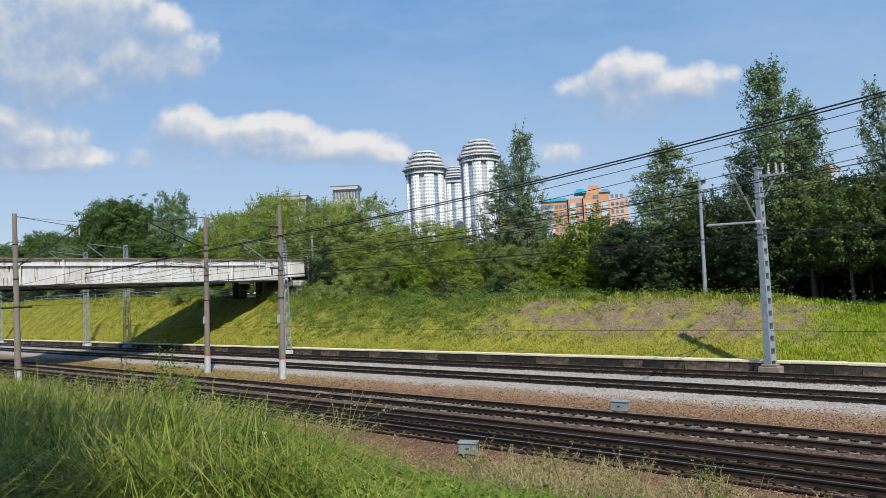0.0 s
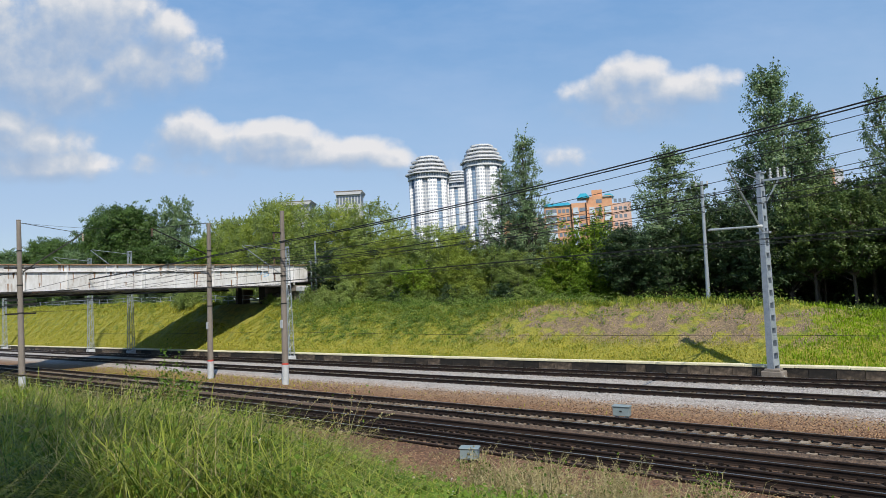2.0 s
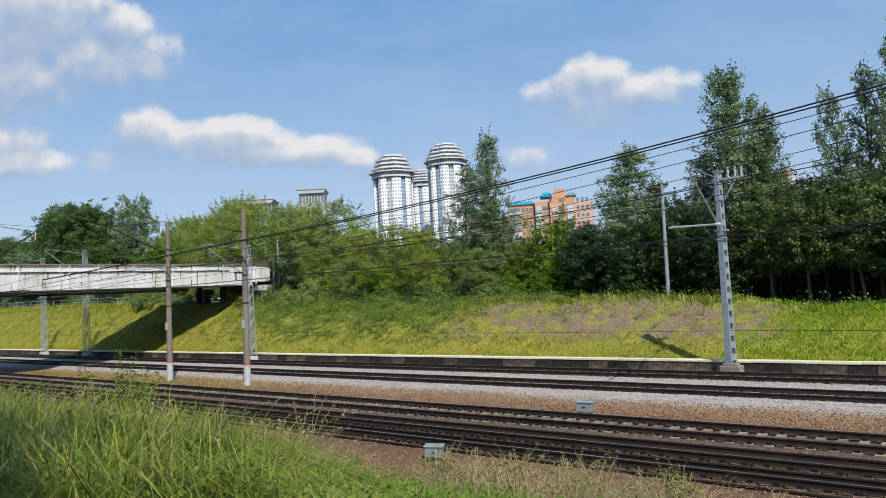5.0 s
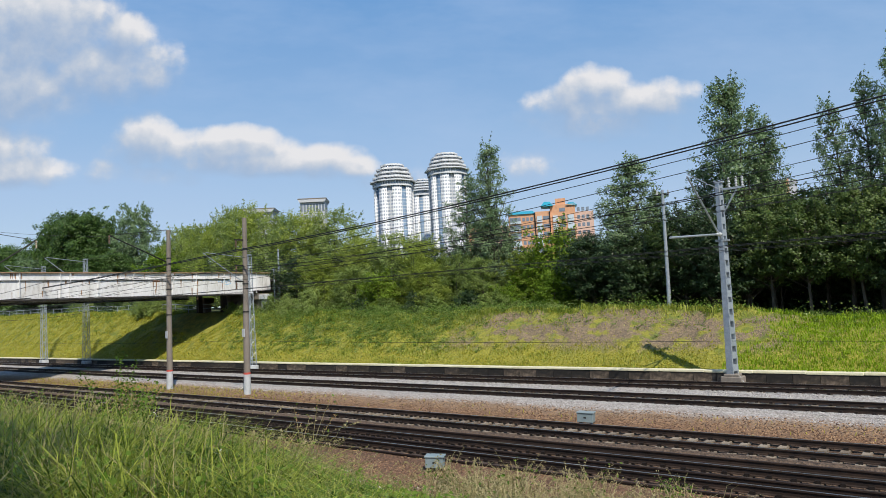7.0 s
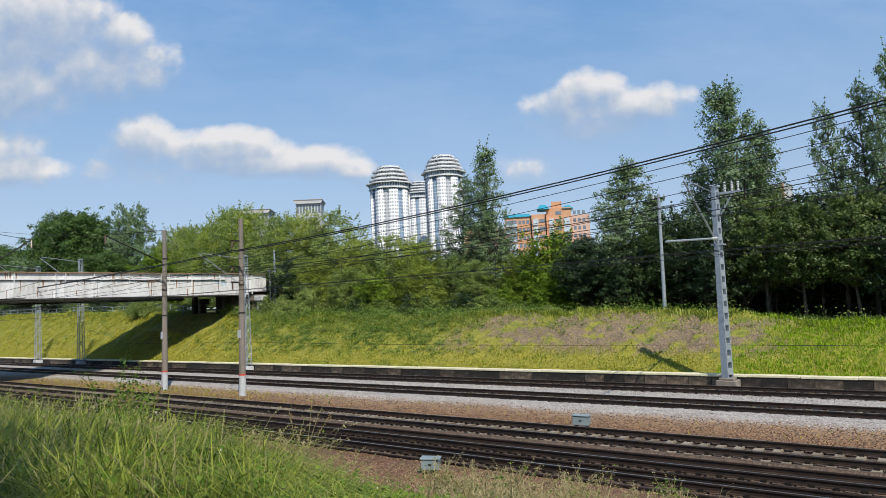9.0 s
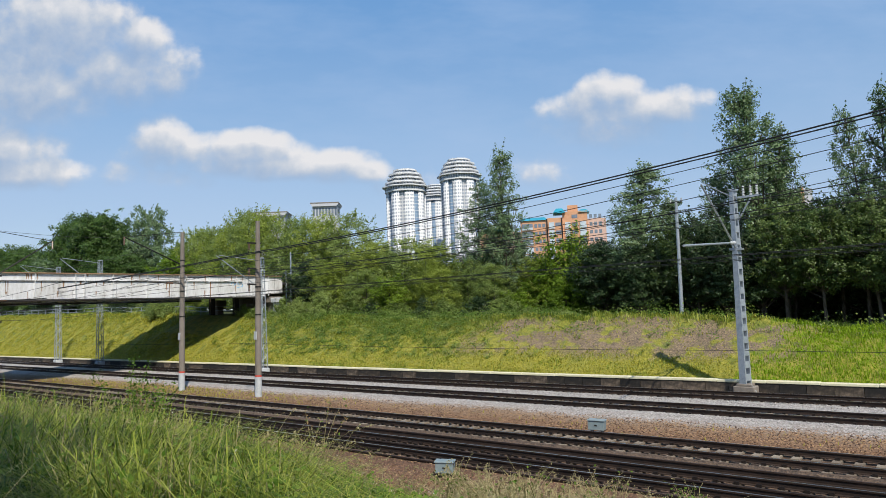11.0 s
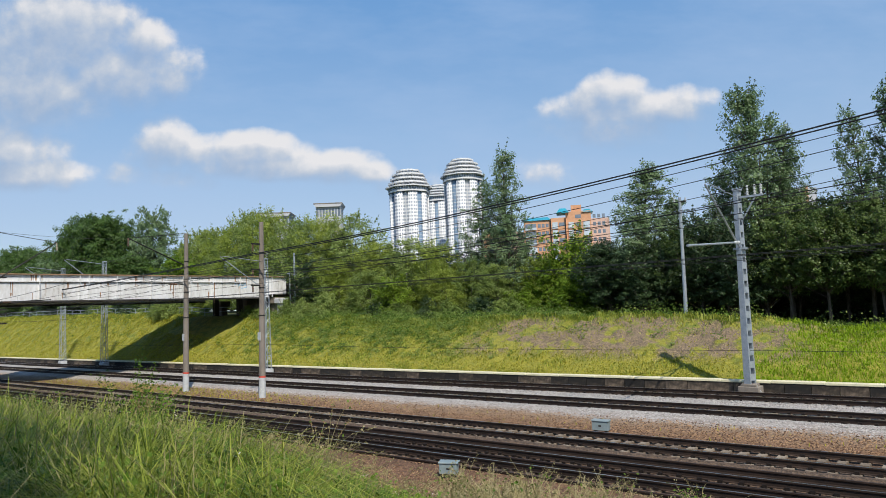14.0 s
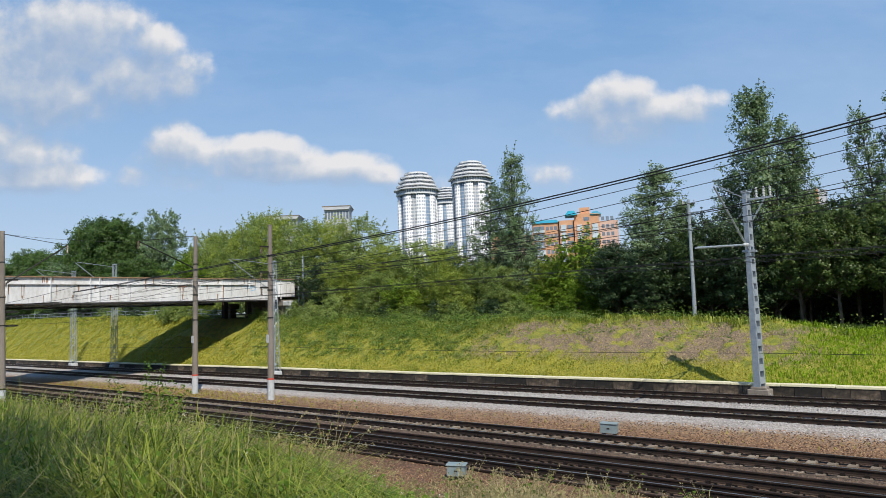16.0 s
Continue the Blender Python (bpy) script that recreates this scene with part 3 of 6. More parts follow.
def make_platform():
    e = empty("platform_edge", pose(0, 0, 0), "low old platform edge of sooty concrete panels with pale coping", "platform edge", "", "structure")
    bm = bmesh.new()
    box(bm, -0.59, 0.59, 0, 0.10, -0.34, 0.27, 0, 0.012)
    me = bpy.data.meshes.new("panel")
    bm.to_mesh(me)
    bm.free()
    me.materials.append(MAT["platform_wall"])
    bm = bmesh.new()
    box(bm, -1.19, 1.19, -0.04, 0.42, 0.272, 0.40, 0, 0.02)
    cap = bpy.data.meshes.new("coping")
    bm.to_mesh(cap)
    bm.free()
    cap.materials.append(MAT["kerb"])
    rng = random.Random(8)
    for k in range(110):
        o = new("panel", me)
        o.parent = e
        o.location = (6 - k * 1.2, 36.8 + rng.uniform(-0.015, 0.015), rng.uniform(-0.01, 0.0))
    for k in range(80):
        o = new("coping_slab", cap)
        o.parent = e
        o.location = (6 - k * 2.4, 36.8, rng.uniform(0, 0.02))
        o.rotation_euler = (0, 0, rng.uniform(-0.004, 0.004))


make_platform()


def concrete_pole(x, y, h, lean, label, band=True):
    e = empty("concrete_pole", pose(x, y, -0.3, lean[0], lean[1], 0), label, "pole", "concrete catenary poles")
    bm = bmesh.new()
    bar(bm, (0, 0, 1.3), (0, 0, h), 0.205, 0.135, 14)
    part("shaft", bm, MAT["concrete"], e, smooth=False)
    bm = bmesh.new()
    bar(bm, (0, 0, -0.2), (0, 0, 1.18), 0.225, 0.212, 14)
    part("painted_base", bm, MAT["white_base"], e, "whitewashed base")
    if band:
        bm = bmesh.new()
        bar(bm, (0, 0, 1.18), (0, 0, 1.30), 0.215, 0.212, 14)
        part("painted_band", bm, MAT["red_band"], e, "red band")
        bm = bmesh.new()
        box(bm, -0.13, 0.13, -0.235, -0.20, 3.5, 4.0)
        part("number_plate", bm, MAT["white_base"], e, "small worn white plate")
    bm = bmesh.new()
    bar(bm, (0, 0, h), (0, 0, h + 0.06), 0.15, 0.13, 14)
    part("cap", bm, MAT["concrete"], e)
    for z in (h * 0.46, h * 0.62, h * 0.82):
        bm = bmesh.new()
        r = 0.205 - 0.07 * z / h + 0.02
        bar(bm, (0, 0, z), (0, 0, z + 0.08), r, r, 14)
        part("clamp", bm, MAT["dark_metal"], e, "dark iron clamp")
    return e


def insulator(bm, a, b, mat=0, r=0.075):
    a, b = Vector(a), Vector(b)
    for k in range(4):
        c = a.lerp(b, (k + 0.5) / 4)
        d = (b - a) / 10
        bar(bm, c - d, c + d, r, r * 0.5, 8, mat)
    bar(bm, a, b, 0.025, 0.025, 6, mat)


def pole_arm(e, side, z0, z1, reach, strut_name="cantilever_arm"):
    """An inclined bracket over the track with its tie, insulators and registration arm. side: +1 away from the viewer."""
    bm = bmesh.new()
    bar(bm, (0, side * 0.2, z0), (0, side * reach, z1), 0.045, 0.04, 8)
    arm = part(strut_name, bm, MAT["dark_metal"], e, "dark iron bracket tube")
    bm = bmesh.new()
    bar(bm, (0, side * 0.15, z1 + 0.55), (0, side * reach, z1), 0.02, 0.02, 6)
    part("tie_rod", bm, MAT["dark_metal"], e)
    bm = bmesh.new()
    bar(bm, (0, side * 0.2, z0 - 1.4), (0, side * (reach - 0.4), z0 - 1.25), 0.03, 0.03, 6)
    steady = part("registration_arm", bm, MAT["dark_metal"], e)
    bm = bmesh.new()
    insulator(bm, (0, side * 0.7, z0 - 1.38), (0, side * 1.2, z0 - 1.36))
    part("insulator", bm, MAT["porcelain"], steady, "brown insulator")
    bm = bmesh.new()
    insulator(bm, (0, side * reach, z1 - 0.55), (0, side * reach, z1))
    part("insulator", bm, MAT["porcelain"], arm, "brown insulator")


def make_poles():
    a = concrete_pole(-45.5, 26.0, 11.1, (0, 1.3), "grey concrete catenary pole with whitewashed base and red band")
    pole_arm(a, -1, 8.9, 10.6, 4.2)
    b = concrete_pole(-36.5, 26.0, 10.9, (0, 1.2), "grey concrete catenary pole with whitewashed base and red band")
    for z in (9.5, 7.9, 6.9):
        bm = bmesh.new()
        box(bm, -0.05, 0.05, -0.75, 0.2, z, z + 0.09)
        cross = part("crossarm", bm, MAT["dark_metal"], b, "dark iron crossarm")
        bm = bmesh.new()
        insulator(bm, (0, -0.65, z - 0.4), (0, -0.65, z))
        part("insulator", bm, MAT["porcelain"], cross, "brown insulator")
    c = concrete_pole(-50.1, 15.35, 11.4, (0, -2.4), "weathered concrete catenary pole with pale painted base", False)
    pole_arm(c, 1, 8.0, 10.7, 4.0)
    for z in (5.2, 5.8, 6.1, 8.2):
        bm = bmesh.new()
        box(bm, -0.06, 0.06, -0.9, 0.9, z, z + 0.1)
        part("crossarm", bm, MAT["dark_metal"], c, "dark iron crossarm")


make_poles()


def make_mast():
    """A tapered galvanised mast of two channels joined by battens, on a concrete block, with its cantilever over the nearest track."""
    e = empty("catenary_mast", pose(-10.45, 36.35, -0.1, 0, 0.6, 0), "galvanised steel lattice catenary mast on a concrete footing", "mast", "steel catenary masts")
    h = 10.1
    bm = bmesh.new()
    box(bm, -0.5, 0.5, -0.42, 0.42, -0.3, 0.28, 0, 0.03)
    box(bm, -0.36, 0.36, -0.32, 0.32, 0.28, 0.40, 0, 0.02)
    part("footing", bm, MAT["concrete"], e, "pale concrete footing")
    for s in (-1, 1):
        bm = bmesh.new()
        w0, w1 = 0.21, 0.13
        r = bmesh.ops.create_cube(bm, size=1.0)
        for v in r["verts"]:
            top = v.co.z > 0
            v.co = Vector((v.co.x * (0.22 if top else 0.36), s * (w1 if top else w0) + v.co.y * 0.085, h if top else 0.4))
        bmesh.ops.rotate(bm, cent=(0, 0, 0), matrix=Matrix.Rotation(radians(-16), 3, "Z"), verts=bm.verts)
        part("channel", bm, MAT["galv"], e)
    k = 0
    z = 0.55
    while z < h - 0.2:
        f = (z - 0.4) / (h - 0.4)
        w = 0.21 - 0.08 * f
        dpt = 0.18 - 0.07 * f
        for s in (-1, 1):
            bm = bmesh.new()
            box(bm, s * dpt - 0.008, s * dpt + 0.008, -w, w, z, z + 0.34)
            bmesh.ops.rotate(bm, cent=(0, 0, 0), matrix=Matrix.Rotation(radians(-16), 3, "Z"), verts=bm.verts)
            part("batten", bm, MAT["galv"], e)
        z += 0.62
    bm = bmesh.new()
    box(bm, -0.2, 0.2, -0.2, 0.2, h, h + 0.12, 0, 0.02)
    part("cap", bm, MAT["galv"], e)
    bm = bmesh.new()
    bar(bm, (0, -0.15, 7.2), (-0.05, -4.6, 9.95), 0.05, 0.045, 8)
    part("cantilever_arm", bm, MAT["galv"], e)
    bm = bmesh.new()
    bar(bm, (0, -0.1, 9.8), (-0.05, -4.4, 10.05), 0.025, 0.025, 6)
    part("tie_rod", bm, MAT["galv"], e)
    bm = bmesh.new()
    bar(bm, (0, -0.5, 7.45), (-0.1, -7.2, 7.0), 0.05, 0.05, 8)
    steady = part("registration_arm", bm, MAT["galv"], e, "pale grey tube")
    bm = bmesh.new()
    insulator(bm, (0, -0.3, 7.47), (0, -0.95, 7.42), 0, 0.085)
    part("insulator", bm, MAT["white_base"], steady, "white insulator")
    bm = bmesh.new()
    box(bm, 0.0, 1.25, -0.05, 0.05, 9.72, 9.82)
    bar(bm, (0.12, 0, 8.5), (0.85, 0, 9.7), 0.04, 0.04, 6)
    bracket = part("side_bracket", bm, MAT["galv"], e)
    for x in (0.5, 0.85, 1.15):
        bm = bmesh.new()
        insulator(bm, (x, 0, 9.82), (x, 0, 10.35))
        part("insulator", bm, MAT["white_base"], bracket, "pale pin insulator")
    bm = bmesh.new()
    box(bm, -0.3, 0.3, -0.22, 0.22, 7.1, 7.2)
    part("collar", bm, MAT["galv"], e)
    bm = bmesh.new()
    bar(bm, (0.3, -0.1, 0.4), (0.62, -0.2, -0.1), 0.02, 0.02, 6)
    part("earth_cable", bm, MAT["white_base"], e)


def lattice_mast():
    """Slender four-legged masts with zigzag lacing beyond the bridge."""
    h = 9.8
    e = empty("lattice_mast", pose(-50.35, 36.35, -0.1), "slender galvanised lattice catenary mast beside the low platform", "mast", "lattice catenary masts")

    def corner(u, v, z):
        w = 0.30 - 0.13 * z / h
        return Vector((u * w, v * w, z))
    for u, v in ((-1, -1), (1, -1), (1, 1), (-1, 1)):
        bm = bmesh.new()
        bar(bm, corner(u, v, 0.2), corner(u, v, h), 0.04, 0.035, 4)
        part("leg", bm, MAT["galv"], e)
    for (a, b) in (((-1, -1), (1, -1)), ((1, -1), (1, 1)), ((1, 1), (-1, 1)), ((-1, 1), (-1, -1))):
        bm = bmesh.new()
        for k in range(17):
            z0, z1 = 0.3 + k * 0.545, 0.3 + (k + 1) * 0.545
            p, q = (a, b) if k % 2 else (b, a)
            bar(bm, corner(*p, z0), corner(*q, z1), 0.02, 0.02, 4)
            bar(bm, corner(*a, z1), corner(*b, z1), 0.014, 0.014, 4)
        part("lacing", bm, MAT["galv"], e)
    bm = bmesh.new()
    box(bm, -0.45, 0.45, -0.4, 0.4, -0.3, 0.26, 0, 0.03)
    part("footing", bm, MAT["white_base"], e, "whitewashed concrete footing")
    bm = bmesh.new()
    bar(bm, (0, -0.2, 7.2), (0, -4.4, 9.9), 0.045, 0.04, 6)
    part("cantilever_arm", bm, MAT["galv"], e)
    bm = bmesh.new()
    bar(bm, (0, -0.15, 9.6), (0, -4.2, 9.95), 0.025, 0.025, 6)
    part("tie_rod", bm, MAT["galv"], e)
    bm = bmesh.new()
    box(bm, -0.2, 0.2, -0.2, 0.2, h, h + 0.08)
    part("cap", bm, MAT["galv"], e)
    for x, k in ((-81.4, 1.22), (-93.0, 1.22), (-127.0, 1.22)):
        copy_thing(e, pose(x, 36.35, -0.1) @ Matrix.Diagonal((1, 1, k, 1)))


make_mast()
lattice_mast()


def make_bank_poles():
    e = empty("lamp_pole", pose(-18.2, 49.3, float(ground_z(-18.2, 49.3)), 0, 1.0, 0), "slim pale grey utility pole among the trees", "pole", "utility poles")
    bm = bmesh.new()
    bar(bm, (0, 0, -0.2), (0, 0, 8.9), 0.15, 0.10, 10)
    part("shaft", bm, MAT["galv"], e)
    bm = bmesh.new()
    box(bm, -0.45, 0.45, -0.04, 0.04, 8.5, 8.58)
    part("crossarm", bm, MAT["dark_metal"], e)
    for x in (-0.45, 0.45):
        bm = bmesh.new()
        insulator(bm, (x * 0.9, 0, 8.58), (x * 0.9, 0, 8.85))
        part("insulator", bm, MAT["white_base"], e)
    e = empty("lamp_pole", pose(-63.6, 50.0, float(ground_z(-63.6, 50))), "thin white-grey steel pole behind the bridge end", "pole", "utility poles")
    bm = bmesh.new()
    bar(bm, (0, 0, -0.2), (0, 0, 7.3), 0.12, 0.09, 10)
    part("shaft", bm, MAT["galv"], e)
    bm = bmesh.new()
    bar(bm, (-0.9, 0, 5.2), (-0.9, 0, -0.2), 0.07, 0.07, 8)
    bar(bm, (-1.3, 0, 5.0), (1.0, 0, 4.7), 0.035, 0.035, 6)
    bar(bm, (0, 0, 5.4), (1.6, 0, 4.4), 0.03, 0.03, 6)
    part("strut", bm, MAT["galv"], e)


make_bank_poles()


def make_fence():
    """A pipe fence along the crest beyond the bridge."""
    e = empty("pipe_fence", pose(0, 0, 0), "pale grey pipe fence along the crest of the bank", "fence")
    x = -150.0
    while x < -73:
        z = float(ground_z(x, 47.2))
        bm = bmesh.new()
        bar(bm, (x, 47.2, z - 0.2), (x, 47.2, z + 1.15), 0.05, 0.05, 6)
        part("post", bm, MAT["galv"], e)
        z2 = float(ground_z(x + 3, 47.2))
        for k in (0.6, 1.08):
            bm = bmesh.new()
            bar(bm, (x, 47.2, z + k), (x + 3, 47.2, z2 + k), 0.035, 0.035, 6)
            part("pipe", bm, MAT["galv"], e)
        x += 3.0


make_fence()


# ---- bridge ----
def make_bridge():
    e = empty("road_bridge", Matrix.Translation((0, 0, 4.64)) @ Matrix.Diagonal((1.102, 1.102, 1.102, 1)) @ Matrix.Translation((0, 0, -4.64)), "white-painted plate girder road bridge with rust streaks over the tracks", "bridge", "", "structure")
    near_web = None
    xa, xb, ya, yb = -59.0, -71.0, 2.0, 45.2
    for x, s in ((xa, 1), (xb, -1)):
        bm = bmesh.new()
        box(bm, x - 0.03, x + 0.03, ya, yb - 2.2, 6.68, 8.72)
        web = part("girder_web", bm, MAT["girder"], e)
        near_web = web if s > 0 else near_web
        bm = bmesh.new()
        box(bm, x - 0.03, x + 0.03, yb - 2.2, yb, 6.95, 8.62)
        part("girder_end", bm, MAT["girder"], e)
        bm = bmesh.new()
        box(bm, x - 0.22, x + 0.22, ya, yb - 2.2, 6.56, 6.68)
        part("bottom_flange", bm, MAT["bridge_dark"], e, "near-black bottom flange")
        bm = bmesh.new()
        box(bm, x - 0.2, x + 0.2, ya, yb, 8.72, 8.80, 0, 0.01)
        part("top_flange", bm, MAT["rust_stain"], e, "rusty top flange")
        bm = bmesh.new()
        box(bm, x + s * 0.03, x + s * 0.14, ya, yb - 5.0, 8.16, 8.24)
        part("ledge", bm, MAT["girder"], e)
        # near-black strip directly below the ledge
        bm = bmesh.new()
        box(bm, x + s * 0.03, x + s * 0.135, ya, yb - 5.0, 8.12, 8.16)
        part("ledge_edge", bm, MAT["bridge_dark"], e)
    y = 3.0
    k = 0
    while y < yb - 0.3:
        bm = bmesh.new()
        box(bm, xa + 0.03, xa + 0.17, y - 0.025, y + 0.025, 6.7, 8.72)
        if k % 3 == 1:
            box(bm, xa + 0.03, xa + 0.17, y + 0.7, y + 0.75, 6.7, 8.72)
        part("stiffener", bm, MAT["girder"], near_web)
        y += 3.05
        k += 1
    rng = random.Random(5)
    for k in range(54):
        y = 15 + 26 * rng.random() ** 1.3
        z = rng.choice((8.12, 8.12, 8.7, 7.3))
        ln = rng.uniform(0.15, 1.1)
        bm = bmesh.new()
        w = rng.uniform(0.02, 0.11)
        bmesh.ops.create_cube(bm, size=1.0)
        for v in bm.verts:
            low = v.co.z < 0
            v.co = Vector((xa + 0.032 + v.co.x * 0.002, y + v.co.y * w * (0.5 if low else 1.6), z - ln if low else z))
        part("rust_streak", bm, MAT["rust_stain"], near_web, "brown rust streak")
    # sprayed mark
    pts = [(39.0, 7.9), (39.2, 8.25), (39.45, 7.75), (39.6, 8.2), (39.9, 7.8), (40.2, 8.15), (40.35, 7.7), (39.6, 7.55)]
    bm = bmesh.new()
    for (y0, z0), (y1, z1) in zip(pts, pts[1:]):
        bar(bm, (xa + 0.034, y0, z0), (xa + 0.034, y1, z1), 0.03, 0.03, 4)
    bmesh.ops.scale(bm, vec=(0.1, 1, 1), verts=bm.verts, space=Matrix.Translation((-(xa + 0.034), 0, 0)))
    part("sprayed_mark", bm, MAT["blue_paint"], near_web, "pale blue sprayed scribble")
    # deck, cross beams and stringers: underside shade painted in as near-black
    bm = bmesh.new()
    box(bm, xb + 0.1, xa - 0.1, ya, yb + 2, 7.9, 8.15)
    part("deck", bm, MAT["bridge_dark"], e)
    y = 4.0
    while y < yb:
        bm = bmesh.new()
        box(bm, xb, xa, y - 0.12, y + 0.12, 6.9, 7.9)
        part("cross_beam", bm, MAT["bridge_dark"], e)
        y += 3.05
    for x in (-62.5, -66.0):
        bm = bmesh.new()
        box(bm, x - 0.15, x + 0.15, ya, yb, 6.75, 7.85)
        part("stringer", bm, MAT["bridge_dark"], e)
    for x in (-59.2, -64.2, -69.2):
        z = float(ground_z(x, 44.3))
        bm = bmesh.new()
        box(bm, x - 0.55, x + 0.55, 43.5, 44.8, 6.0, 6.62, 0, 0.06)
        box(bm, x - 0.32, x + 0.32, 43.75, 44.55, z - 0.8, 6.0, 0, 0.04)
        part("pier", bm, MAT["concrete"], e, "pale concrete pier")
    bm = bmesh.new()
    box(bm, -58.75, -57.75, 43.45, 44.55, 5.95, 6.5, 0, 0.08)
    box(bm, -58.55, -57.95, 43.65, 44.35, 2.6, 5.95, 0, 0.04)
    part("pier", bm, MAT["white_base"], e, "pale sunlit end pier with a wide head")
    # rear piers coloured near-black to stand in the bridge's shadow
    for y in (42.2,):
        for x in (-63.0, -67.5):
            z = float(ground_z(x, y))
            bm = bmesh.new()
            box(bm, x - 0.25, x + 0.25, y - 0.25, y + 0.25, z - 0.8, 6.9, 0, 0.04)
            part("pier", bm, MAT["bridge_dark"], e, "rear pier with under-bridge shade in its dark colour")
    bm = bmesh.new()
    box(bm, xb + 0.5, xa - 1.2, 47.0, 47.8, 3.0, 7.88)
    part("abutment", bm, MAT["concrete"], e)
    bm = bmesh.new()
    box(bm, xb - 0.5, xa + 0.3, 1.2, 2.4, -1, 6.5)
    part("abutment", bm, MAT["concrete"], e)


make_bridge()


# ---- wires ----
def wire(pts, r, sag, label="black overhead wire along the tracks"):
    """A wire through its support points, hanging by sag between them."""
    path = []
    for (a, b) in zip(pts, pts[1:]):
        a, b = Vector(a), Vector(b)
        for k in range(14):
            f = k / 14
            q = a.lerp(b, f)
            q.z -= sag * 4 * f * (1 - f)
            path.append((q, r))
    path.append((Vector(pts[-1]), r))
    V, F = tubes([path], 4)
    tagged(quick("overhead_wire", V, F, MAT["wire"]), label, "wire", "overhead wires")


def make_wires():
    y = 25.35
    for z0, z1, r in ((8.3, 10.75, 0.034), (8.22, 10.62, 0.03), (7.75, 10.4, 0.016), (7.2, 9.95, 0.016), (6.7, 9.3, 0.014), (6.4, 8.85, 0.014)):
        wire([(-120, y, 7.6), (-36.5, y, z0 + 0.3), (4.0, y, z1 + 0.2), (45, y, z1 + 1.2)], r, 0.45, "thick black feeder cable on the concrete poles" if r > 0.02 else "black overhead wire along the tracks")
    for y, zc, zm in ((18.1, 5.75, 6.5), (22.1, 5.95, 6.75), (30.0, 6.2, 7.5), (34.6, 6.5, 8.1)):
        wire([(-150, y, zc), (-36, y, zc), (40, y, zc)], 0.013, 0.06, "thin contact wire above the track")
        wire([(-150, y, zm + 0.8), (-95, y, zm + 0.8), (-45.5, y, zm + 0.8), (0, y, zm + 0.8), (45, y, zm + 0.8)], 0.015, 0.75, "messenger wire above the track")
        for k in range(14):
            x = 2 - k * 7.0
            f = ((x + 45.5) / 45.5) % 1.0
            top = zm + 0.8 - 0.75 * 4 * f * (1 - f)
            wire([(x, y, top), (x, y, zc)], 0.005, 0.0, "thin vertical dropper wire above the track")
    wire([(-113, 36.8, 9.4), (-82.6, 36.5, 9.6), (-51.3, 36.5, 9.3), (-10.4, 36.5, 9.5), (40, 36.5, 9.5)], 0.014, 0.35)
    wire([(-95, 36.2, 2.3), (-51.3, 36.2, 2.3), (-10.4, 36.2, 1.95), (40, 36.2, 1.9)], 0.014, 0.12, "low slack cable along the masts")
    for z, zz in ((5.0, 4.2), (5.6, 5.2), (5.9, 5.9), (7.9, 8.2)):
        wire([(-160, 16.1, z), (-50.1, 16.1, z + 0.05), (-45.5, 25.5, zz + 2.2)], 0.014, 0.5)
    wire([(-50.1, 15.2, 10.9), (-45.5, 25.9, 10.6)], 0.012, 0.3)


make_wires()


# ---- trackside boxes ----
def relay_box(x, y, w, h, rot, label):
    z = float(ground_z(x, y))
    e = empty("trackside_box", pose(x, y, z, 0, 2, rot), label, "equipment box", "trackside boxes")
    bm = bmesh.new()
    box(bm, -w / 2, w / 2, -0.19, 0.19, 0.12, 0.12 + h, 0, 0.015)
    housing = part("housing", bm, MAT["box"], e)
    bm = bmesh.new()
    box(bm, -w / 2 - 0.03, w / 2 + 0.03, -0.22, 0.22, 0.12 + h, 0.16 + h, 0, 0.012)
    part("lid", bm, MAT["box"], e)
    for s in (-1, 1):
        bm = bmesh.new()
        box(bm, s * w * 0.32 - 0.05, s * w * 0.32 + 0.05, -0.1, 0.1, -0.1, 0.12)
        part("leg", bm, MAT["dark_metal"], e)
    bm = bmesh.new()
    box(bm, -0.05, 0.05, -0.2, -0.19, 0.12 + h * 0.45, 0.12 + h * 0.6)
    part("latch", bm, MAT["dark_metal"], housing)


relay_box(-13.3, 16.0, 0.54, 0.3, 30, "pale blue-grey metal trackside box half hidden by weeds")
relay_box(-12.5, 24.2, 0.62, 0.34, 12, "pale blue-grey metal box beside the track on brown soil")


# ---- buildings ----
def frame_of(aside, depth):
    """A place at a lateral offset and a distance along the heading, on the ground plan."""
    yaw = radians(41.0)
    return Vector((aside * math.cos(yaw) - depth * math.sin(yaw), aside * math.sin(yaw) + depth * math.cos(yaw), 0))


def ring(bm, rad, z0, z1, sides, mat=0, lobes=0.0, turn=0.0):
    """A closed drum with a gently lobed outline."""
    lo, hi = [], []
    for k in range(sides):
        a = 2 * math.pi * k / sides + turn
        r = rad * (1 + lobes * math.cos(8 * a))
        lo.append(bm.verts.new((r * math.cos(a), r * math.sin(a), z0)))
        hi.append(bm.verts.new((r * math.cos(a), r * math.sin(a), z1)))
    for k in range(sides):
        f = bm.faces.new((lo[k], lo[(k + 1) % sides], hi[(k + 1) % sides], hi[k]))
        f.material_index = mat
    bm.faces.new(hi).material_index = mat
    bm.faces.new(lo[::-1]).material_index = mat


